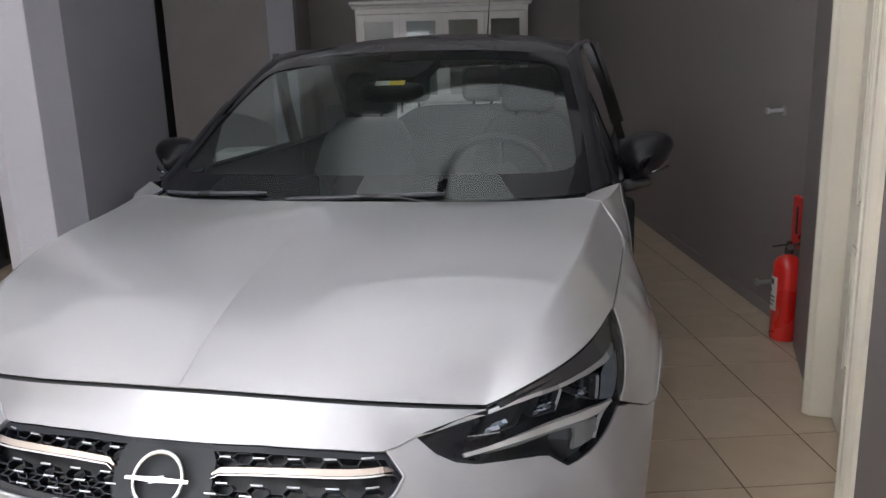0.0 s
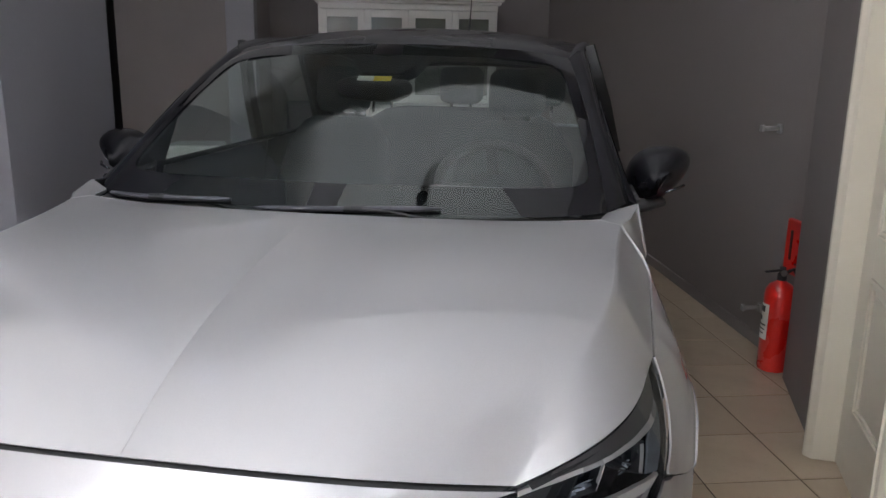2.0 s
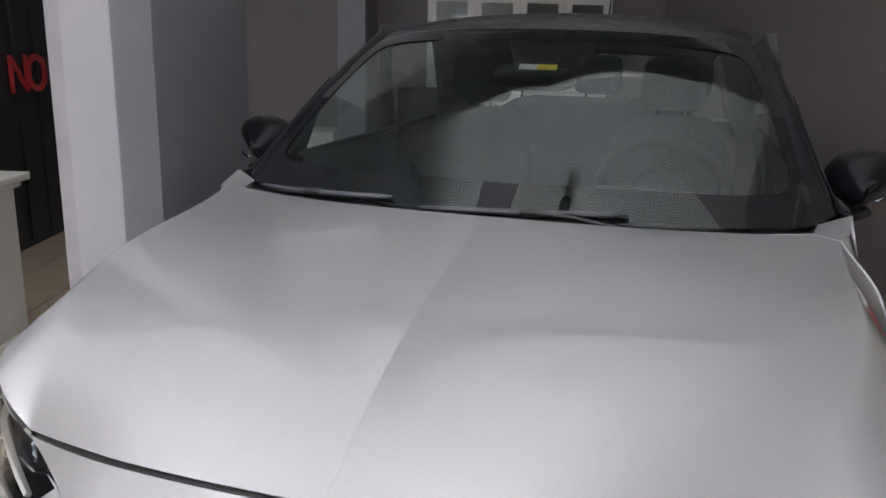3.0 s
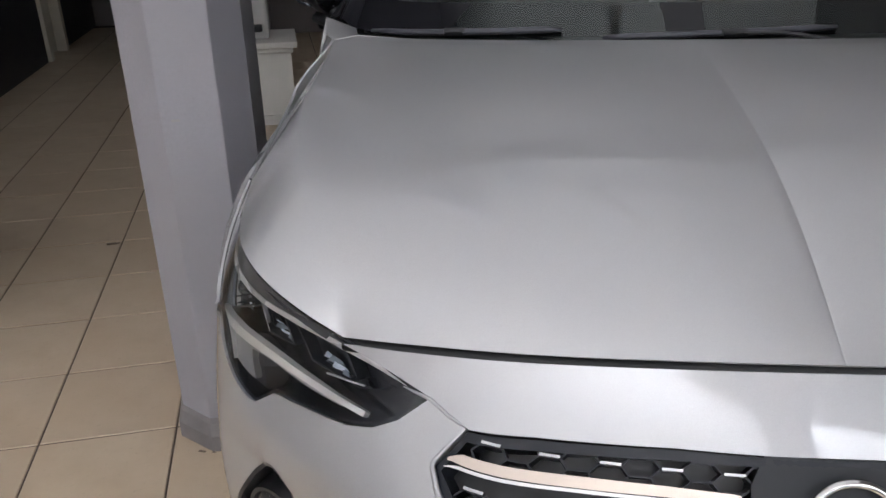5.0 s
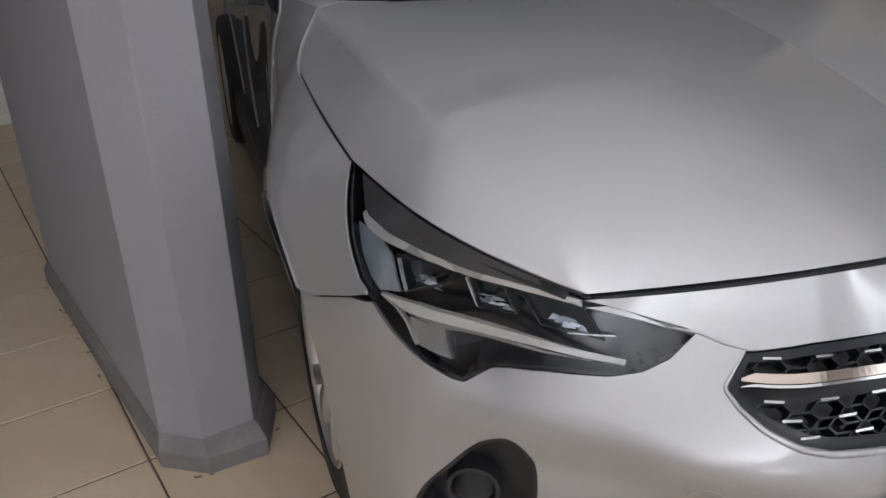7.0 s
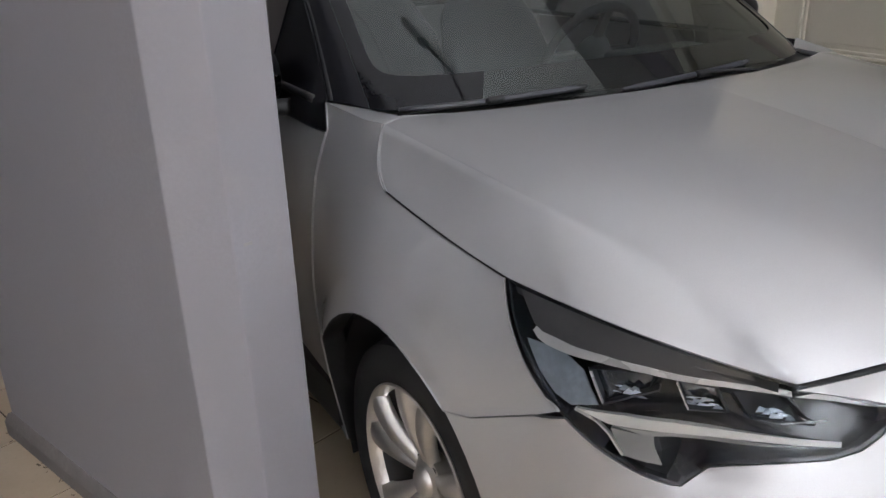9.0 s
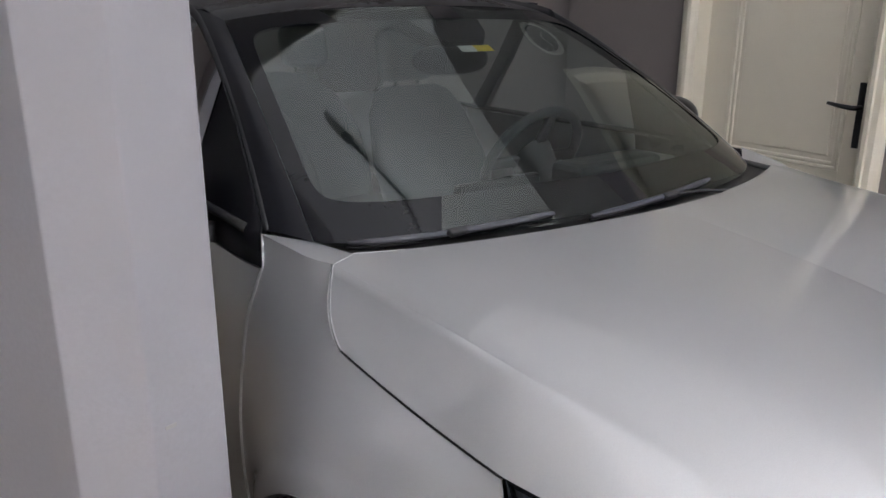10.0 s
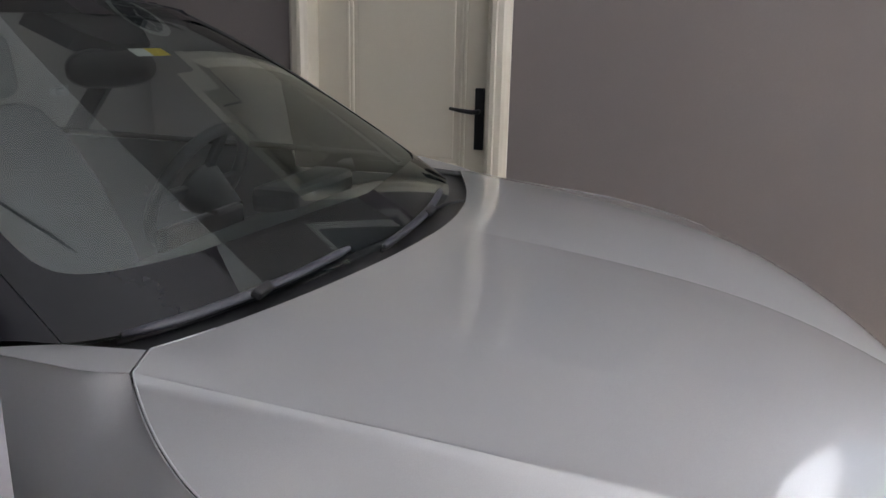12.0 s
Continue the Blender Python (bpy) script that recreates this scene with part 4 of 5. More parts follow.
# pillars, rails, doors, side glass
RAIL = bez([(.762, 1.290, 1.030), (.708, 1.47, 1.172), (.657, 1.68, 1.324), (.617, 1.94, 1.438)], 25)
RAIL_BACK = bez([(.617, 1.94, 1.438), (.650, 2.2, 1.475), (.645, 2.8, 1.49), (.575, 3.55, 1.365)], 25)
for s in (1, -1):
    mi = s < 0
    pil = np.stack([GLASS_SIDE + [0, 0, .003], GLASS_SIDE * .65 + RAIL * .35 + [.005, -.006, .007], GLASS_SIDE * .35 + RAIL * .65 + [.007, -.005, .006], RAIL], 0)
    grid_sheet("pillar", pil, PILLAR_BLACK, car, "black windscreen pillar", .03, True, mi)
    back = np.stack([ROOF_SIDE, (ROOF_SIDE + RAIL_BACK) / 2 + [.008, 0, .012], RAIL_BACK], 0)
    grid_sheet("roof_rail", back, PILLAR_BLACK, car, "black roof rail", .03, True, mi)
    # door with its window
    door = trimmed("door", flank, [(1.2325, .974)] + [(y + .0045, z) for y, z in FENDER_END[2:]] + [(1.295, .23), (2.46, .23), (2.50, .6), (2.52, 1.035), (1.66, 1.03), (1.64, .974)], SILVER, car, "silver front door", (), .024, .004, 0, mi, True)
    belt = np.array([flank([(y, 1.03 + .012 * (y - 1.3))])[0] for y in np.linspace(1.32, 3.2, 25)])
    rail = resample(np.r_[RAIL, RAIL_BACK[1:14]], 25)
    g = np.stack([belt * (1 - w) + rail * w for w in np.linspace(0, 1, 7)], 0)
    grid_sheet("side_window", g - [.010, 0, 0], SIDE_GLASS, door, "tinted side window", 0, True, mi)
    tube("window_seal", belt - [.002, 0, -.004], .010, RUBBER, door, "", 6) if not mi else tube("window_seal", belt * [-1, 1, 1] + [.002, 0, .004], .010, RUBBER, door, "", 6)
    tube("door_frame", (rail - [.006, 0, .006]) * [s, 1, 1], .012, PLASTIC, door, "black window frame", 8)
    sail = np.stack([flank([(y, .976) for y in np.linspace(1.233, 1.65, 10)]), flank([(y, 1.0) for y in np.linspace(1.243, 1.65, 10)]), flank([(y, 1.03) for y in np.linspace(1.254, 1.65, 10)]), resample(RAIL[RAIL[:, 1] < 1.66] + [.006, 0, .004], 10)], 0)
    grid_sheet("sail", sail, PILLAR_BLACK, door, "black mirror sail", .004, True, mi)
    pillar_b = np.stack([belt[14:16], (belt[14:16] + rail[14:16]) / 2 + [.01, 0, 0], rail[14:16]], 0)
    grid_sheet("centre_pillar", pillar_b + [.002, 0, 0], PLASTIC, door, "black door post", .03, True, mi)
    hp = flank([(2.28, .86)])[0]
    tube("door_handle", [(s * (hp[0] - .005), 2.20, .86), (s * (hp[0] + .035), 2.23, .862), (s * (hp[0] + .038), 2.33, .864), (s * (hp[0] - .005), 2.37, .864)], .013, SILVER, door, "silver pull handle", 8, flat=1.4)
    rear = trimmed("rear_side", flank, [(2.526, 1.035), (2.506, .6), (2.466, .23), (2.95, .23), (3.0, .45), (3.15, .62), (3.37, .68), (3.58, .62), (3.73, .45), (3.78, .25), (3.98, .3), (3.98, .95), (3.7, 1.08), (3.1, 1.06)],
                   SILVER, car, "silver rear flank", (), .04, .004, 0, mi, True)
    grid_sheet("quarter_post", np.stack([resample([flank([(3.2, 1.05)])[0], flank([(3.95, .98)])[0]], 6), resample([rail[-1], RAIL_BACK[-1]], 6)], 0), PLASTIC, car, "black rear post", .03, True, mi)
    # outside mirror
    mirror = part("outside_mirror", bmesh.new(), BLACK_PAINT, car, "gloss black outside mirror")
    verts, faces = [], []
    for i in range(17):
        f = i / 16
        for k in range(28):
            a = 2 * math.pi * k / 28
            q = .16 if f > .5 else .0
            grow = math.sin(math.pi * min(1, (f * .92 + .02)) / 2) ** .55 if f < 1 else 1
            cx, cz = math.copysign(abs(math.cos(a)) ** .9, math.cos(a)), math.copysign(abs(math.sin(a)) ** .9, math.sin(a))
            verts.append((s * (.858 + .088 * cx * grow * (1 + .22 * cz) + .022 * cz * grow + .012 * (1 - f)), 1.465 + .120 * f + .022 * cx * (1 - f), 1.070 + .088 * cz * grow * (1 - .12 * cx) + .010 * cx))
    for i in range(16):
        faces += [(i * 28 + k, i * 28 + (k + 1) % 28, (i + 1) * 28 + (k + 1) % 28, (i + 1) * 28 + k) for k in range(28)]
    faces += [tuple(range(28))]
    link("housing", verts, faces if s < 0 else [f[::-1] for f in faces], BLACK_PAINT, mirror)
    link("mirror_glass", [(x, 1.587, 1.070 + (z - 1.070) * .93) for x, _, z in verts[-28:]], [tuple(range(28))], MIRROR, mirror, "mirror glass", False)
    tube("foot", [(s * .79, 1.46, .995), (s * .83, 1.50, .992), (s * .87, 1.53, 1.0)], [.040, .034, .030], PLASTIC, mirror, "black mirror foot", 12, flat=.55)
    tube("indicator", [(s * .78 + s * .10, 1.478, 1.035), (s * .915, 1.492, 1.045), (s * .938, 1.53, 1.05)], .004, DARK_CHROME, mirror, "dark indicator strip", 6)

# tail: hatch with its window
HATCH_TOP = np.r_[(ROOF_BACK * [-1, 1, 1])[:0:-1], ROOF_BACK] + [0, .02, 0]
HATCH_FOOT = np.array([(x, 3.95 - .12 * (x / .66) ** 2, 1.03) for x in np.linspace(-.66, .66, len(HATCH_TOP))])
hg = np.stack([HATCH_TOP * (1 - w) + HATCH_FOOT * w + [0, .05 * math.sin(math.pi * w), 0] for w in np.linspace(0, 1, 9)], 0)
hatch = part("hatch", bmesh.new(), BLACK_PAINT, car, "rear hatch")
grid_sheet("rear_window", hg[1:], SIDE_GLASS, hatch, "tinted rear window", 0, True)
grid_sheet("spoiler", hg[:2], BLACK_PAINT, hatch, "black roof spoiler", .02, True)
low_g = np.stack([HATCH_FOOT, HATCH_FOOT * [1.1, 1, 1] + [0, .06, -.15], HATCH_FOOT * [1.16, 1, 1] + [0, .08, -.5], HATCH_FOOT * [1.12, 1, 1] + [0, -.05, -.8]], 0)
grid_sheet("hatch_panel", low_g, SILVER, hatch, "silver hatch panel", .03, True)

# cabin
bm = bmesh.new()
rows_d = [(1.06, .985), (1.18, 1.005), (1.34, .992), (1.46, .965), (1.52, .90), (1.50, .70), (1.46, .45)]
vs = [[bm.verts.new((x * (1 - .10 * (i == 0)), y, z - .02 * (abs(x) / .68) ** 2)) for x in np.linspace(-.69, .69, 15)] for i, (y, z) in enumerate(rows_d)]
for i in range(len(vs) - 1):
    for j in range(14):
        bm.faces.new((vs[i][j], vs[i][j + 1], vs[i + 1][j + 1], vs[i + 1][j]))
part("dashboard", bm, DASH, car, "dark grey dashboard", True)
bm = bmesh.new()
box(bm, (.18, 1.34, .97), (.53, 1.46, 1.035), .02)
part("instrument_hood", bm, DASH, car)
bm = bmesh.new()
box(bm, (-.16, 1.44, .88), (.13, 1.47, 1.01), .01)
part("screen", bm, BLACK_PAINT, car, "dark centre screen")
swm = pose(.355, 1.71, .985, -62, 0, 0)
steer = part("steering_wheel", bmesh.new(), DASH, car, "dark leather steering wheel")
tube("rim", [(.182 * math.cos(a), .176 * math.sin(a), 0) for a in np.linspace(0, 2 * math.pi, 49)[:-1]], .016, DASH, steer, "", 10, swm, True)
lathe("boss", [(0, .02), (.055, .018), (.075, .0), (.06, -.04), (.03, -.12)], DASH, steer, "", 24, swm)
for a in (0, 180, 270):
    bm = bmesh.new()
    box(bm, (.05, -.018, -.012), (.178, .018, .006), .005)
    part("spoke", bm, DASH, steer, at=swm @ pose(0, 0, 0, 0, 0, a))


def seat_at(x, y, wide, group):
    st = part("seat", bmesh.new(), SEAT, car, "dark grey cloth car seat")
    bm = bmesh.new()
    box(bm, (-wide, -.26, -.10), (wide, .24, .08), .06, pose(x, y, .54, 4, 0, 0), 3)
    part("cushion", bm, SEAT, st, "", True)
    bm = bmesh.new()
    vs = [[bm.verts.new((x + w_ * math.copysign(abs(c) ** .6, c), y + .25 + .30 * f + d * math.copysign(abs(q) ** .7, q), .56 + .60 * f)) for c, q in
           [(math.cos(a), math.sin(a)) for a in np.linspace(0, 2 * math.pi, 25)[:-1]]] for f, w_, d in
          ((0, wide * .95, .07), (.3, wide, .085), (.6, wide * 1.0, .075), (.85, wide * .86, .06), (.97, wide * .66, .05), (1, wide * .5, .03))]
    for i in range(len(vs) - 1):
        for k in range(24):
            bm.faces.new((vs[i][k], vs[i][(k + 1) % 24], vs[i + 1][(k + 1) % 24], vs[i + 1][k]))
    bm.faces.new(vs[-1])
    part("backrest", bm, SEAT, st, "", True)
    for hx in ((0,) if wide < .4 else (-.42, 0, .42)):
        bm = bmesh.new()
        box(bm, (-.115, -.05, -.09), (.115, .05, .10), .045, pose(x + hx, y + .585, 1.265, -10, 0, 0), 4)
        part("headrest", bm, SEAT, st, "", True)
        for px_ in (-.05, .05):
            tube("post", [(x + hx + px_, y + .56, 1.12), (x + hx + px_, y + .585, 1.20)], .007, CHROME, st, "", 6)


seat_at(.365, 1.83, .24, "")
seat_at(-.365, 1.83, .24, "")
seat_at(0, 2.72, .60, "")
bm = bmesh.new()
vs = [[bm.verts.new((-.03 + .125 * math.copysign(abs(math.cos(a)) ** .7, math.cos(a)) * g_, 1.63 + h, 1.305 + .040 * math.copysign(abs(math.sin(a)) ** .8, math.sin(a)) * g_)) for a in np.linspace(0, 2 * math.pi, 29)[:-1]]
      for h, g_ in ((-.03, .35), (-.024, .8), (0, 1), (.016, 1), (.018, .96))]
for i in range(4):
    for k in range(28):
        bm.faces.new((vs[i][k], vs[i][(k + 1) % 28], vs[i + 1][(k + 1) % 28], vs[i + 1][k]))
bm.faces.new(vs[0]), bm.faces.new(vs[-1])
part("rear_view_mirror", bm, PLASTIC, car, "black inside mirror", True)
bm = bmesh.new()
g_ = [glass_at(x, v) + np.array([0, .006, -.012]) for v, w_ in ((.80, .06), (.86, .10), (.98, .13)) for x in (-w_, w_)]
lo_ = [bm.verts.new(p) for p in g_]
hi_ = [bm.verts.new(p + np.array([0, .03, -.035])) for p in g_]
for k in (lo_, hi_):
    bm.faces.new((k[0], k[1], k[3], k[2])), bm.faces.new((k[2], k[3], k[5], k[4]))
ring_ = [0, 1, 3, 5, 4, 2]
for i in range(6):
    a, b = ring_[i], ring_[(i + 1) % 6]
    bm.faces.new((lo_[a], lo_[b], hi_[b], hi_[a]))
part("sensor_housing", bm, PLASTIC, car, "black camera housing on the screen")
for name_, x0, x1, mat_ in (("sticker", -.062, -.010, STICKER_W), ("sticker", -.010, .046, STICKER_Y)):
    g = np.array([[glass_at(x, v) + np.array([0, .002, -.004]) for x in np.linspace(x0, x1, 3)] for v in (.725, .76)])
    grid_sheet(name_, g, mat_, car, "white and yellow paper sticker", 0)


# ---- the room ----
H, TOP = 3.40, 3.62              # the lower ceiling, and the higher one past its edge
DROP_Y = 2.60
RAIL_A, RAIL_B = (.04, 1.86, 3.36), (.22, 1.10, 3.36)


def rp(x, y):
    """A place of the room's plan in the world."""
    v = RM @ Vector((x, y, 0))
    return (v.x, v.y)


def wall_run(name, a, b, thick, z0, z1, material, label, side=1, kind="structure"):
    """A straight wall whose seen face runs from a to b; side: where its thickness lies."""
    a, b = Vector(a), Vector(b)
    d = (b - a).normalized()
    n = Vector((-d.y, d.x)) * side * thick
    return tagged(prism(name, [tuple(a), tuple(b), tuple(b + n), tuple(a + n)], z0, z1, material), label, "wall", "", kind)


# floor bed below the tiles
floor = thing("floor", "beige ceramic floor tiles with dark joints", "floor", kind="structure")
bed = [rp(-6.2, -7.9), (.74, -8.2), (1.42, 1.0), (1.90, 2.70), (.44, 8.85), rp(-.5, 9.7), rp(-6.2, 9.7)]
prism("joint_bed", bed, -.12, -.003, GROUT, floor, "dark joint bed")

# the pier beside the car, with bevelled front edges and a low skirting
PIER = [(-1.200, 1.020), (-1.106, .962), (-.985, .998), (-.953, 1.120), (-1.236, 2.100), (-1.545, 2.062)]
pier = tagged(prism("pier", PIER, 0, TOP, PIER_PAINT, None, "", .0025), "pale grey painted concrete pier with bevelled corners", "pier", "", "structure")
SKIRT = [(-1.207, .996), (-1.099, .935), (-.962, .960), (-.922, 1.128), (-1.200, 2.135), (-1.570, 2.085)]
rows_s = [[(x, y, z) for x, y in ring] for ring, z in ((SKIRT, 0), (SKIRT, .045), (inset(.55 * np.array(PIER) + .45 * np.array(SKIRT), 0), .074), (inset(PIER, -.003), .082), (inset(PIER, .004), .084))]
bm = bmesh.new()
vs = [[bm.verts.new(p) for p in row] for row in rows_s]
for i in range(len(vs) - 1):
    for k in range(6):
        bm.faces.new((vs[i][k], vs[i][(k + 1) % 6], vs[i + 1][(k + 1) % 6], vs[i + 1][k]))
bm.faces.new(vs[0]), bm.faces.new(vs[-1])
part("skirting", bm, SKIRT_PAINT, pier, "painted flared skirting with chipped edges")

# scuffs on the pier and dust at its foot
boxed("scuff", (-.009, -.0008, -.003), (.009, .0004, .003), BRACKET_GREY, pier, "pale scuff mark", 0, Matrix.Translation((-1.077, .9700, .859)) @ Matrix.Rotation(math.atan2(.036, .121), 4, "Z"))

GRIME = plain("floor_dust", (0.19, 0.15, 0.115), 0.9, 0, 0, 0.4, 40, 200)
grime_rng = random.Random(3)
foot = np.array(densify(inset(SKIRT, -.004), .03))
for k in range(40):
    p = foot[grime_rng.randrange(len(foot))]
    w = grime_rng.uniform(.002, .010)
    boxed("dust_patch", (-w, -w * .35, 0), (w, w * .35, .0012), GRIME, pier, "", 0, pose(p[0] + grime_rng.uniform(-.01, .01), p[1] + grime_rng.uniform(-.01, .01), .0004 * k / 46, 0, 0, grime_rng.uniform(0, 180)))

for x, y, w, a in ((-1.986, 2.236, .018, 20), (-1.962, 2.243, .009, 70)):
    dirt = boxed("dirt_clump", (-w, -w * .45, 0), (w, w * .45, .004), GRIME, None, "", .0015, pose(x, y, .0008, 0, 0, a))
    tagged(dirt, "small dark clump of dirt on the tiles", "dirt", "dirt on the floor")

# door wall, slightly turned against the car
DO, DD = Vector((1.478, 1.2)), Vector((.0785, .9969))
DN = Vector((-DD.y, DD.x))
DM = Matrix(((DD.x, DN.x, 0, DO.x), (DD.y, DN.y, 0, DO.y), (0, 0, 1, 0), (0, 0, 0, 1)))
CORNER_S = 1.565
S0, S1, DOOR_H = .0, .77, 2.15
SIDE_A, SIDE_B, SIDE_H = -2.42, -5.0, 2.65        # side opening towards the street
tagged(boxed("wall_east", (SIDE_A, -.20, 0), (S0 - .02, 0, TOP), WALL_PAINT, None, "", .004, DM), "warm grey painted wall beside the door", "wall", "", "structure")
tagged(boxed("wall_east_front", (-9.6, -.20, 0), (SIDE_B, 0, TOP), WALL_PAINT, None, "", .004, DM), "warm grey painted wall past the side opening", "wall", "", "structure")
tagged(boxed("wall_east_lintel", (SIDE_B, -.20, SIDE_H), (SIDE_A, 0, TOP), WALL_PAINT, None, "", 0, DM), "warm grey painted wall above the side opening", "wall", "", "structure")
tagged(boxed("wall_east_head", (S0 - .02, -.20, DOOR_H + .02), (S1 + .02, 0, TOP), WALL_PAINT, None, "", 0, DM), "warm grey painted wall above the door", "wall", "", "structure")
tagged(boxed("wall_east_end", (S1 + .02, -.20, 0), (CORNER_S, 0, TOP), WALL_PAINT, None, "", .004, DM), "grey painted wall end past the door", "wall", "", "structure")

# door 1: lacquered panel door in a deep moulded casing
door_1 = thing("door_1", "closed cream lacquered panel door with a black lever", "door", DM, kind="structure")
LEAF_O = -.062


def casing(name, s_in, s_out):
    """Moulded upright between two stations."""
    d = 1 if s_out > s_in else -1
    prof = [(s_in - d * .012, LEAF_O - .02), (s_in - d * .012, .018), (s_in, .028), (s_in + d * .010, .040), (s_in + d * .026, .042), (s_in + d * .030, .036), (s_in + d * .052, .034), (s_out - d * .012, .026), (s_out, .012), (s_out, -.002), (s_in + d * .02, -.06)]
    return prism(name, prof if d > 0 else prof[::-1], .006, DOOR_H + .05, CREAM, door_1, "cream moulded casing")


casing("casing", S1, S1 + .075)
casing("casing", S0, S0 - .075)
bm = bmesh.new()
box(bm, (S0 - .075, -.06, DOOR_H), (S1 + .075, .036, DOOR_H + .075), .006)
part("casing_head", bm, CREAM, door_1, "cream casing head")
for s_ in (S0, S1):
    bm = bmesh.new()
    d = -1 if s_ == S0 else 1
    box(bm, (min(s_ - d * .004, s_ + d * .02), LEAF_O, .010), (max(s_ - d * .004, s_ + d * .02), .020, DOOR_H), .002)
    part("jamb", bm, CREAM, door_1, "cream door jamb")
bm = bmesh.new()
box(bm, (S0 + .002, LEAF_O - .042, .008), (S1 - .002, LEAF_O - .008, DOOR_H - .003), .002)
part("leaf", bm, CREAM, door_1, "cream door leaf")
PANELS = ((.25, .73), (.86, 1.90))
stiles = [((S0 + .004, .010), (S0 + .118, DOOR_H - .004)), ((S1 - .140, .010), (S1 - .004, DOOR_H - .004))]
rails = [(.010, .25), (.73, .86), (1.90, DOOR_H - .004)]
for (a0, z0), (a1, z1) in stiles:
    bm = bmesh.new()
    box(bm, (a0, LEAF_O - .010, z0), (a1, LEAF_O, z1), .002)
    part("stile", bm, CREAM, door_1)
for z0, z1 in rails:
    bm = bmesh.new()
    box(bm, (S0 + .118, LEAF_O - .010, z0), (S1 - .140, LEAF_O, z1), .002)
    part("rail", bm, CREAM, door_1)
for z0, z1 in PANELS:
    a0, a1 = S0 + .118, S1 - .140
    for w, o0 in ((.0, .006), (.016, .001)):
        bm = bmesh.new()
        for lo, hi in (((a0 + w, z0 + w), (a1 - w, z0 + w + .016)), ((a0 + w, z1 - w - .016), (a1 - w, z1 - w)), ((a0 + w, z0 + w), (a0 + w + .016, z1 - w)), ((a1 - w - .016, z0 + w), (a1 - w, z1 - w))):
            box(bm, (lo[0], LEAF_O - .012, lo[1]), (hi[0], LEAF_O + o0, hi[1]), .005)
        part("moulding", bm, CREAM, door_1, "cream panel moulding")
    bm = bmesh.new()
    box(bm, (a0 + .05, LEAF_O - .012, z0 + .05), (a1 - .05, LEAF_O - .003, z1 - .05), .004)
    part("panel", bm, CREAM, door_1)
bm = bmesh.new()
box(bm, (.040, LEAF_O, .955), (.078, LEAF_O + .010, 1.190), .004)
handle = part("handle_plate", bm, INK, door_1, "black handle plate")
tube("lever", [(.060, LEAF_O, 1.102), (.060, LEAF_O + .045, 1.102), (.075, LEAF_O + .052, 1.102), (.120, LEAF_O + .052, 1.106), (.165, LEAF_O + .050, 1.112)], [.009, .009, .009, .008, .006], INK, handle, "black lever", 10)

# alcove wall past the corner, with the brackets
ALC_A, ALC_B = Vector((1.690, 2.745)), Vector((.155, 8.72))
alc_d = (ALC_B - ALC_A).normalized()
alc_n = Vector((-alc_d.y, alc_d.x))
wall_run("wall_east_alcove", ALC_A - alc_d * .15, ALC_B, .2, 0, TOP, WALL_PAINT, "grey painted alcove wall with small brackets", -1)
AM = Matrix(((alc_d.x, alc_n.x, 0, ALC_A.x), (alc_d.y, alc_n.y, 0, ALC_A.y), (0, 0, 1, 0), (0, 0, 0, 1)))
tagged(boxed("baseboard", (.0, 0, 0), (5.9, .012, .065), WALL_PAINT, None, "", .003, AM), "grey painted baseboard", "baseboard", "", "structure")
for z in (1.10, .20):
    br = thing("wall_bracket", "small grey plastic bracket on the grey wall", "bracket", AM, "wall brackets")
    tube("arm", [(.47, .0, z + .004), (.47, .095, z)], .011, BRACKET_GREY, br, "", 8)
    bm = bmesh.new()
    box(bm, (.455, .086, z - .014), (.485, .10, z + .018), .003)
    part("cap", bm, BRACKET_GREY, br)
    bm = bmesh.new()
    box(bm, (.448, 0, z - .022), (.492, .010, z + .024), .003)
    part("plate", bm, BRACKET_GREY, br)

# far walls, in the room's own directions
wall_run("wall_north", rp(-.66, 8.25), rp(2.7, 8.25), .2, 0, TOP, WALL_PAINT, "dark grey painted back wall", 1)
wall_run("wall_north_return", rp(-.66, 7.0), rp(-.66, 8.25), .2, 0, TOP, WALL_PAINT, "grey painted wall return", 1)
wall_run("wall_north_front", rp(-1.95, 7.0), rp(-.86, 7.0), .2, 0, TOP, WALL_PAINT, "grey painted wall beside the corridor", 1)
tagged(prism("pilaster", [rp(-.93, 6.97), rp(-.66, 6.97), rp(-.66, 7.2), rp(-.93, 7.2)], 0, TOP, PIER_PAINT, None, "", .01), "pale grey painted pilaster", "pilaster", "", "structure")
wall_run("wall_corridor", rp(-1.95, 7.2), rp(-1.95, 9.5), .2, 0, TOP, DARK_WALL, "dark painted corridor wall", -1)
wall_run("wall_corridor_end", rp(-2.9, 9.5), rp(-1.9, 9.5), .2, 0, TOP, WALL_PAINT, "grey corridor end wall", 1)
wall_run("wall_west", rp(-2.63, 2.9), rp(-2.63, 7.2), .2, 0, TOP, DARK_WALL, "near black painted wall with a red sign", 1)
wall_run("wall_west_far", rp(-2.66, 7.9), rp(-2.66, 9.6), .2, 0, TOP, DARK_WALL, "dark corridor wall past the door frame", 1)
wall_run("wall_west_outer", rp(-6.0, -7.8), rp(-6.0, 3.0), .2, 0, TOP, WALL_PAINT, "grey painted far side wall", 1)
wall_run("wall_west_front", rp(-6.0, 2.95), rp(-2.63, 2.95), .2, 0, TOP, DARK_WALL, "near black painted cross wall", 1)
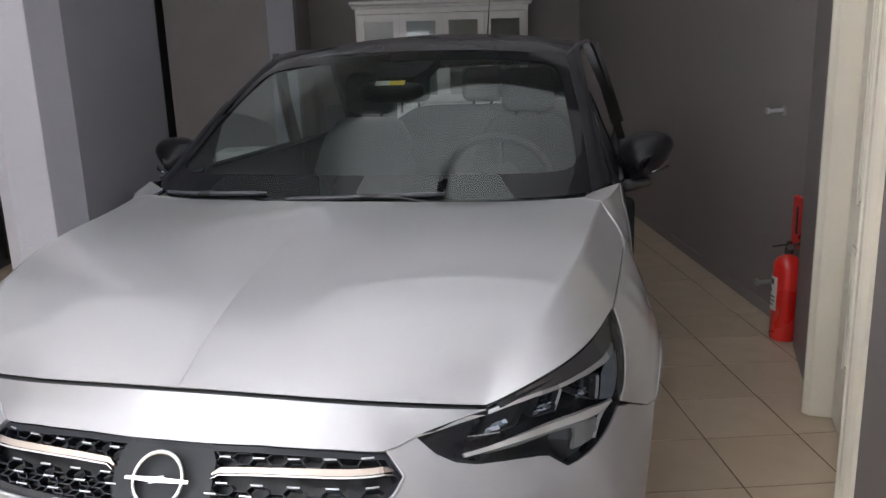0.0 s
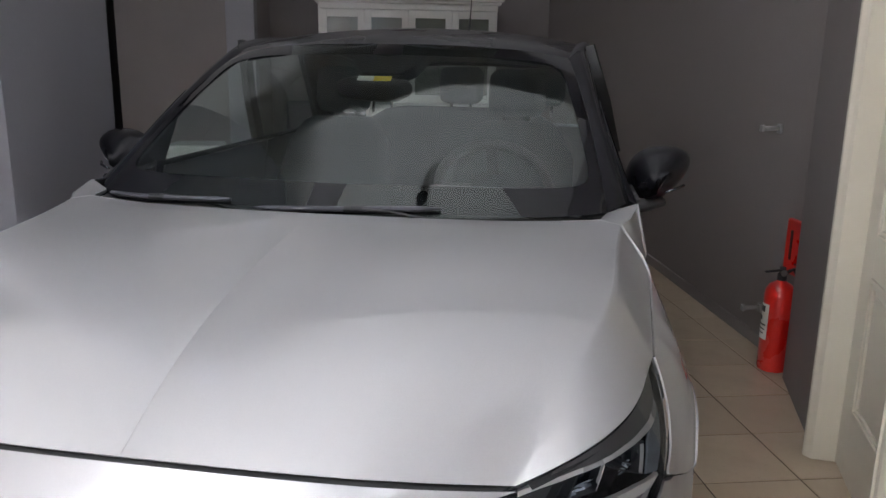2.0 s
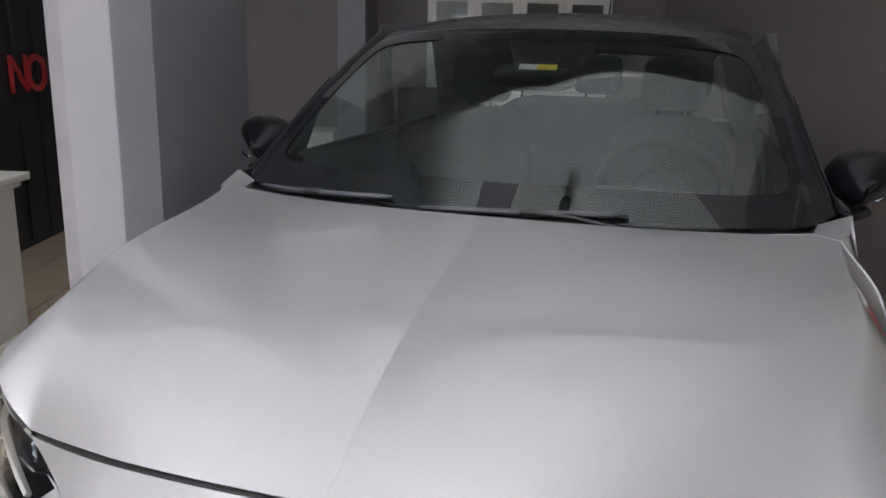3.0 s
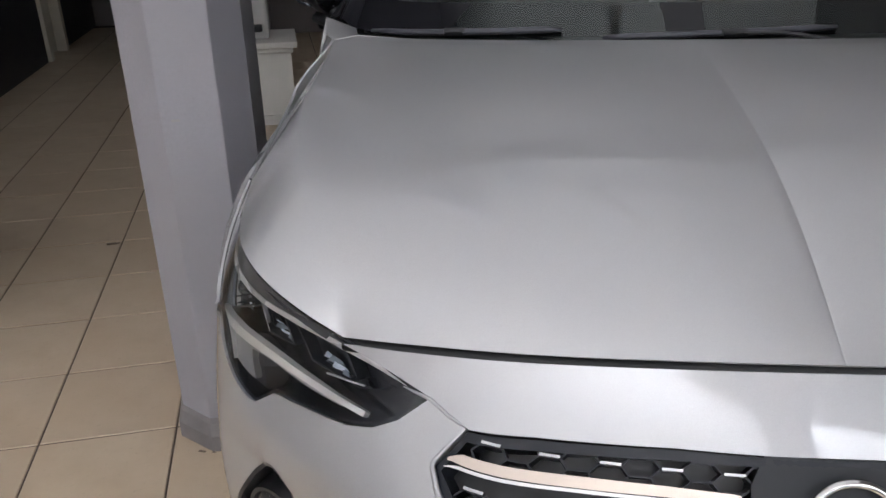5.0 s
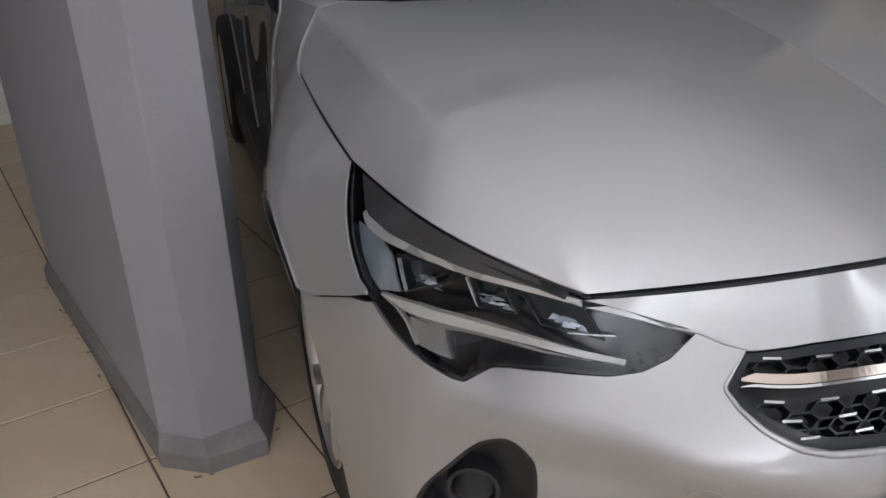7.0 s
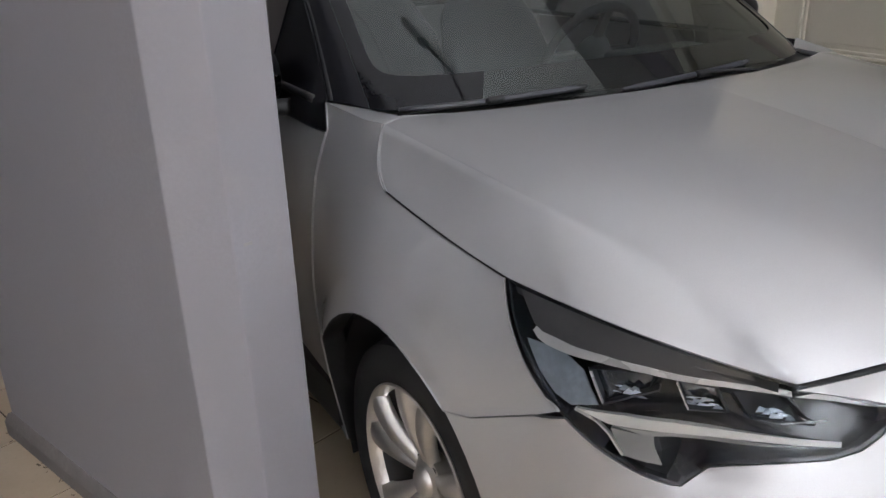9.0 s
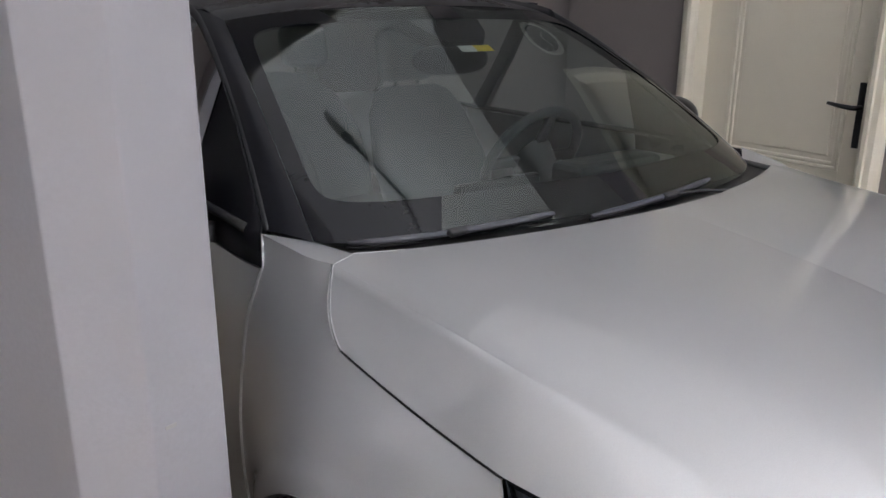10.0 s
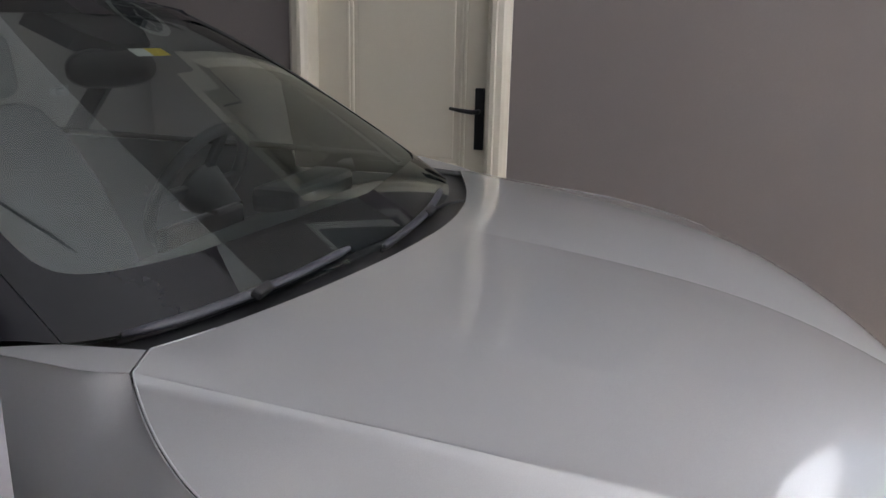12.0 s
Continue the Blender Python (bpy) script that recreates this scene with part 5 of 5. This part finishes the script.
# cream door frame in the corridor
door_2 = thing("door_2", "cream painted door frame in the dark corridor", "door", RM, kind="structure")
for y0 in (7.22, 7.80):
    bm = bmesh.new()
    box(bm, (-2.70, y0, 0), (-2.60, y0 + .10, 2.1), .006)
    part("casing", bm, CREAM, door_2, "cream casing")
bm = bmesh.new()
box(bm, (-2.74, 7.30, .01), (-2.69, 7.82, 2.05), .004)
part("leaf", bm, CREAM, door_2, "cream door leaf")
bm = bmesh.new()
box(bm, (-2.70, 7.22, 2.05), (-2.60, 7.90, 2.15), .006)
part("casing_head", bm, CREAM, door_2, "cream casing head")

# assumed, unseen shop front: piers and a header that limit the added light
tagged(boxed("wall_south_west", (-6.2, -7.9, 0), (-4.5, -7.7, TOP), WALL_PAINT, None, "", .004, RM), "assumed grey front wall beside the opening", "wall", "", "structure")
tagged(boxed("wall_south_east", (1.25, -7.9, 0), (3.2, -7.7, TOP), WALL_PAINT, None, "", .004, RM), "assumed grey front wall beside the opening", "wall", "", "structure")
tagged(boxed("wall_south_head", (-4.5, -7.9, 2.25), (1.25, -7.7, TOP), WALL_PAINT, None, "", .004, RM), "assumed grey header limiting the light on the ceiling", "wall", "", "structure")
tagged(prism("ceiling", [rp(-6.2, -7.9), rp(3.4, -7.9), rp(3.0, DROP_Y), rp(-6.2, DROP_Y)], H, H + .12, CEILING_PAINT), "plain white ceiling with a straight edge above the car", "ceiling", "", "structure")
tagged(prism("ceiling_high", [rp(-6.2, -7.9), rp(3.4, -7.9), rp(3.0, 9.7), rp(-6.2, 9.7)], TOP, TOP + .15, HIGH_CEILING), "grey higher ceiling over the back of the room", "ceiling", "", "structure")
tagged(boxed("trim", (-6.0, DROP_Y, H - .006), (2.9, DROP_Y + .05, H + .12), WHITE_LACQUER, None, "", .012, RM), "white moulded trim along the ceiling edge", "trim", "", "structure")
# unseen low wall, added to keep the fill lamp off hood and bumper
tagged(boxed("lamp_baffle", (-4.5, -6.78, 0), (1.25, -6.70, .86), WALL_PAINT, None, "", .004, RM), "low grey wall added to shield the car from the fill lamp", "wall", "", "structure")
ground = tagged(link("ground", [(-400, -400, -.13), (400, -400, -.13), (400, 400, -.13), (-400, 400, -.13)], [(0, 1, 2, 3)], ASPHALT), "grey asphalt outside the shop front", "ground", "", "structure")

# ---- things in the room ----
# fire extinguisher beside the corner
ext = thing("fire_extinguisher", "red fire extinguisher with a white label on the tiles", "fire extinguisher", pose(1.572, 2.855, 0))
lathe("cylinder", [(0, .004), (.050, .004), (.064, .010), (.068, .025), (.068, .365), (.064, .395), (.048, .420), (.024, .434), (.018, .440), (.018, .455), (0, .455)], RED, ext, "red enamel cylinder", 40)
lathe("valve", [(.021, .440), (.021, .468), (.014, .475), (.014, .500), (0, .502)], DARK_METAL, ext, "dark valve", 20)
for z in (.486, .512):
    bm = bmesh.new()
    box(bm, (-.052, -.009, z - .004), (.022, .009, z + .004), .003)
    part("grip", bm, INK, ext, "black grip", at=pose(0, 0, 0, 0, 12 if z > .5 else -4, 20))
lathe("gauge", [(0, .0), (.014, 0), (.016, .004), (.016, .014), (0, .014)], CHROME, ext, "", 16, pose(.0, -.020, .480, 90, 0, 0))
tube("hose", [(.016, .0, .475), (.05, .01, .49), (.078, .012, .45), (.082, .012, .36), (.080, .01, .22), (.078, .01, .10)], .009, INK, ext, "black hose", 8)
lab = []
for z in (.16, .33):
    for a in np.linspace(radians(150), radians(222), 14):
        lab.append((.0688 * math.cos(a), .0688 * math.sin(a), z))
label_ob = link("label", lab, [(i, i + 1, 15 + i, 14 + i) for i in range(13)], LABEL, ext, "white label with dark print")
for k, (z0, z1, a0, a1) in enumerate(((.290, .318, 168, 205), (.250, .268, 172, 190), (.225, .232, 168, 212), (.205, .211, 168, 212), (.185, .191, 168, 205))):
    vs_ = [(.0695 * math.cos(radians(a)), .0695 * math.sin(radians(a)), z) for z in (z0, z1) for a in np.linspace(a0, a1, 6)]
    link("print", vs_, [(i, i + 1, 7 + i, 6 + i) for i in range(5)], INK, label_ob)
board = thing("extinguisher_board", "red plastic backing board on the grey wall", "sign", AM)
bm = bmesh.new()
box(bm, (.08, .002, .45), (.255, .030, .71), .012)
part("board", bm, RED, board)
bm = bmesh.new()
box(bm, (.185, .026, .52), (.205, .034, .66), .004)
part("slot", bm, INK, board, "dark slot")

# picture and clock high on the door wall
def wall_picture(s0, s1, z0, z1):
    """White framed print on the door wall."""
    p = thing("framed_picture", "large white framed print high on the grey wall", "picture", DM)
    bm = bmesh.new()
    w = .045
    for lo, hi in (((s0, z0), (s1, z0 + w)), ((s0, z1 - w), (s1, z1)), ((s0, z0 + w), (s0 + w, z1 - w)), ((s1 - w, z0 + w), (s1, z1 - w))):
        box(bm, (lo[0], .002, lo[1]), (hi[0], .030, hi[1]), .004)
    part("picture_frame", bm, WHITE_LACQUER, p, "white frame")
    boxed("print", (s0 + w, .002, z0 + w), (s1 - w, .012, z1 - w), PRINT, p, "dark grey print", 0)
    bm = bmesh.new()
    zc, sc = (z0 + z1) / 2, (s0 + s1) / 2
    for k, (ds, dz, ww) in enumerate(((-.12, .06, .18), (.02, .0, .22), (.10, -.07, .12))):
        box(bm, (sc + ds - ww / 2, .008, zc + dz - .012), (sc + ds + ww / 2, .0135, zc + dz + .012), .004)
    part("print_mark", bm, GREY_PLASTIC, p, "pale shape on the print")
    return p


wall_picture(-1.02, -.22, 1.64, 2.40)
clock = thing("wall_clock", "round wall clock with a pale rim and a dark dial", "clock", DM @ pose(1.14, .0, 2.17, -90, 0, 0))
lathe("rim", [(.145, .002), (.172, .004), (.178, .016), (.172, .030), (.155, .034), (.146, .026)], WHITE_LACQUER, clock, "pale round rim", 48)
lathe("dial", [(0, .010), (.148, .010), (.148, .002)], PRINT, clock, "dark dial", 48)
for a in range(0, 360, 30):
    boxed("hour_mark", (.110, -.006, .010), (.135, .006, .014), GREY_PLASTIC, clock, "", .001, pose(0, 0, 0, 0, 0, a))
for a, ln in ((40, .07), (160, .10)):
    boxed("clock_hand", (-.015, -.005, .015), (ln, .005, .018), WHITE_LACQUER, clock, "", .001, pose(0, 0, 0, 0, 0, a))

# slim dark lamp rail under the ceiling
rail_lamp = thing("ceiling_rail", "slim dark lamp rail fixed under the ceiling", "ceiling lamp")
tube("rail", [RAIL_A, RAIL_B], .016, DARK_METAL, rail_lamp, "", 10)
for p in (RAIL_A,):
    lathe("mount", [(0, 0), (.045, 0), (.045, .05), (0, .05)], INK, rail_lamp, "", 20, pose(p[0], p[1], H - .05))

# white display cabinet on the back wall
cab = thing("display_cabinet", "white lacquered display cabinet with glazed doors", "cabinet", RM)
CX0, CX1, CY = -.10, 1.80, 7.72


def cb(name, lo, hi, material=WHITE_LACQUER, label="", bevel=.004, parent=cab):
    bm = bmesh.new()
    box(bm, lo, hi, bevel)
    return part(name, bm, material, parent, label)


cb("base", (CX0, CY, 0), (CX1, 8.22, .88), label="white base cupboard")
cb("worktop", (CX0 - .03, CY - .03, .88), (CX1 + .03, 8.22, .92), label="white top board", bevel=.01)
cb("back", (CX0 + .02, 8.18, .92), (CX1 - .02, 8.22, 2.0))
for x in (CX0, CX1 - .03):
    cb("side", (x, CY + .02, .92), (x + .03, 8.18, 2.0), label="white side")
cb("header", (CX0, CY, 1.905), (CX1, 8.2, 2.0), label="white header")
cb("crown", (CX0 - .035, CY - .035, 1.965), (CX1 + .035, 8.22, 2.00), bevel=.012, label="white crown moulding")
cb("crown", (CX0 - .06, CY - .06, 2.00), (CX1 + .06, 8.22, 2.04), bevel=.012)
for z in (1.25, 1.56):
    cb("shelf", (CX0 + .03, CY + .06, z), (CX1 - .03, 8.18, z + .02))
dwid = (CX1 - CX0 - .04) / 4
for k in range(4):
    x0 = CX0 + .02 + k * dwid
    dr = part("glazed_door", bmesh.new(), WHITE_LACQUER, cab, "white glazed door")
    for lo, hi in (((x0, .94), (x0 + .07, 1.90)), ((x0 + dwid - .075, .94), (x0 + dwid - .005, 1.90)), ((x0 + .07, .94), (x0 + dwid - .075, 1.02)), ((x0 + .07, 1.82), (x0 + dwid - .075, 1.90))):
        cb("door_rail", (lo[0], CY - .004, lo[1]), (hi[0], CY + .018, hi[1]), parent=dr, bevel=.003)
    cb("pane", (x0 + .07, CY + .006, 1.02), (x0 + dwid - .075, CY + .010, 1.82), CABINET_GLASS, "clear pane", 0, dr)
    cb("drawer", (x0 + .004, CY - .016, .66), (x0 + dwid - .006, CY, .86), label="white drawer front")
    cb("cupboard_door", (x0 + .004, CY - .016, .08), (x0 + dwid - .006, CY, .64), label="white cupboard door")
    tube("cup_pull", [(x0 + dwid / 2 + .05 * math.cos(a), CY - .016 - .022 * math.sin(a), .775 - .006 * math.sin(a)) for a in np.linspace(0, math.pi, 9)], .010, INK, cab, "black cup pull", 8)

# low white cabinet behind the pier
low = thing("low_cabinet", "low white lacquered cabinet behind the pier", "cabinet", RM)
cb("body", (-1.00, 4.47, .06), (-.50, 4.95, .47), parent=low)
cb("plinth", (-1.01, 4.455, 0), (-.49, 4.96, .06), parent=low, bevel=.006)
cb("moulding", (-1.015, 4.45, .44), (-.485, 4.96, .475), parent=low, bevel=.010)
cb("top", (-1.04, 4.42, .475), (-.46, 4.98, .51), parent=low, bevel=.008, label="white top board")
dev = thing("printer", "grey office device on the low cabinet", "printer", RM)
cb("body", (-.98, 4.58, .51), (-.62, 4.90, .80), GREY_PLASTIC, parent=dev, bevel=.02)
cb("tray", (-.94, 4.53, .56), (-.66, 4.62, .60), INK, parent=dev, bevel=.006)

# office chair behind it
chair = thing("office_chair", "black office chair on a chrome star base", "chair", RM @ pose(-.05, 5.55, 0))
for k in range(5):
    a = radians(72 * k + 10)
    tube("foot", [(0, 0, .10), (.28 * math.cos(a), .28 * math.sin(a), .07)], [.022, .014], CHROME, chair, "chrome foot", 8)
    lathe("castor", [(0, -.012), (.026, -.012), (.030, 0), (.026, .012), (0, .012)], INK, chair, "", 14, pose(.29 * math.cos(a), .29 * math.sin(a), .031, 90, 0, 20))
tube("column", [(0, 0, .09), (0, 0, .44)], [.03, .025], CHROME, chair, "chrome column", 12)
cb("seat", (-.24, -.24, .44), (.24, .24, .53), INK, parent=chair, bevel=.03, label="black seat")
cb("backrest", (-.22, .18, .56), (.22, .25, 1.05), INK, parent=chair, bevel=.03, label="black backrest")

# white counter at the side, with a white screen on it
counter = thing("counter", "white lacquered counter with moulded edges", "counter", RM)
cb("body", (-2.55, 1.70, .08), (-1.745, 2.62, .74), parent=counter)
cb("plinth", (-2.56, 1.685, 0), (-1.725, 2.64, .085), parent=counter, bevel=.012, label="white moulded plinth")
cb("moulding", (-2.57, 1.68, .735), (-1.72, 2.645, .765), parent=counter, bevel=.010)
cb("top", (-2.60, 1.65, .765), (-1.69, 2.67, .80), parent=counter, bevel=.008, label="white top board")
mon = thing("monitor", "white computer screen seen from behind on a dark stand", "monitor", RM)
verts_m, faces_m = [], []
for i, z in enumerate(np.linspace(.86, 1.24, 12)):
    f = (z - .86) / .38
    for j, x in enumerate(np.linspace(-.27, .27, 14)):
        verts_m.append((-2.10 + x, 2.28 + .05 * (x / .27) ** 2 - .03 * math.sin(math.pi * f), z))
link("shell", verts_m, grid_faces(12, 14), WHITE_LACQUER, mon, "white shell").modifiers.new("thick", "SOLIDIFY").thickness = .03
cb("stand", (-2.20, 2.22, .80), (-2.00, 2.40, .815), INK, parent=mon, bevel=.004, label="dark stand foot")
cb("neck", (-2.13, 2.28, .81), (-2.07, 2.30, .95), INK, parent=mon, bevel=.004)

# red sign on the black wall
sign = thing("wall_sign", "red letters NO on the black wall", "sign", RM)
for ch, y in (("N", 4.26), ("O", 4.48)):
    cu = bpy.data.curves.new("letter", "FONT")
    cu.body, cu.size, cu.extrude, cu.bevel_depth = ch, .34, .004, .004
    tmp = bpy.data.objects.new("letter", cu)
    me = bpy.data.meshes.new_from_object(tmp)
    bpy.data.objects.remove(tmp)
    me.materials.append(RED_SIGN)
    lt = new("letter", me)
    lt.parent = sign
    lt.matrix_basis = pose(-2.618, y, 1.02, 90, 0, 90)
for y in (4.05, 4.36, 4.62, 4.86, 5.2):
    rail_ob = thing("wall_rail", "thin dark metal rail on the black wall", "rail", RM, "wall rails")
    tube("rail", [(-2.622, y, .05), (-2.622, y, TOP - .02)], .010, DARK_METAL, rail_ob, "", 8)

# unseen trees added across the street, to be mirrored in the glass
random.seed(5)
for tx, ty in ((-6.0, -18.0), (1.5, -20.0), (9.5, -13.0)):
    tree = thing("tree", "unseen green broadleaf tree added for reflections", "tree", pose(tx, ty, -.13), "street trees")
    tube("trunk", [(0, 0, 0), (.1, .05, 1.2), (.0, .1, 2.6), (.1, 0, 3.8)], [.20, .16, .12, .06], BARK, tree, "", 10)
    for k in range(5):
        a = k * 1.3
        tube("limb", [(.0, .05, 2.0 + .25 * k), (.7 * math.cos(a), .7 * math.sin(a), 2.9 + .25 * k), (1.2 * math.cos(a), 1.2 * math.sin(a), 3.5 + .2 * k)], [.07, .05, .02], BARK, tree, "", 6)
    vs_, fs_ = [], []
    for k in range(1500):
        d = Vector((random.gauss(0, 1), random.gauss(0, 1), random.gauss(0, .8)))
        p = Vector((0, 0, 3.9)) + d * .75
        q = Euler((random.uniform(0, 6), random.uniform(0, 6), random.uniform(0, 6))).to_matrix()
        s_ = random.uniform(.10, .22)
        b0 = len(vs_)
        vs_ += [tuple(p + q @ Vector(v)) for v in ((-s_, 0, 0), (0, s_ * .5, .03), (s_, 0, 0), (0, -s_ * .5, .03))]
        fs_.append((b0, b0 + 1, b0 + 2, b0 + 3))
    tagged(link("crown", vs_, fs_, LEAF, tree, "", False), kind="stuff")

# ---- floor tiles, each a piece of its own near the camera ----
PX = .349
FT = radians(16.0)
FM = Matrix.Translation((1.448, 1.804, 0)) @ Matrix.Rotation(FT, 4, "Z")
G = .0028
tile_me = bpy.data.meshes.new("tile")
bm = bmesh.new()
box(bm, (G, G, -.010), (PX - G, PX - G, 0), .0018, None, 1)
bm.to_mesh(tile_me)
bm.free()
tile_me.materials.append(TILE)
tv = np.array([tuple(v.co) for v in tile_me.vertices])
tf = [tuple(p.vertices) for p in tile_me.polygons]
far_v, far_f, count = [], [], 0
for i in range(-24, 4):
    for j in range(-29, 24):
        c = FM @ Vector(((i + .5) * PX, (j + .5) * PX, 0))
        rx, ry = (RM.inverted() @ c).xy
        if not (-6.1 < rx < 2.9 and -7.7 < ry < 9.4):
            continue
        if c.x > np.interp(c.y, [-8.2, 1.0, 2.7, 8.85], [.86, 1.62, 2.0, .60]):
            continue
        near = (0.85 < c.x < 1.75 and .8 < c.y < 4.6) or (-3.1 < c.x < -.7 and .3 < c.y < 4.9)
        if near and count < 300:
            t_ob = new("tile", tile_me)
            t_ob.parent = floor
            t_ob.matrix_basis = FM @ Matrix.Translation((i * PX, j * PX, random.uniform(-.0006, .0006)))
            count += 1
        else:
            b0 = len(far_v)
            far_v += [tuple(FM @ Vector(p + [i * PX, j * PX, 0])) for p in tv]
            far_f += [tuple(b0 + k for k in f) for f in tf]
tagged(link("far_tiles", far_v, far_f, TILE, floor, "beige tiles", False), kind="stuff")
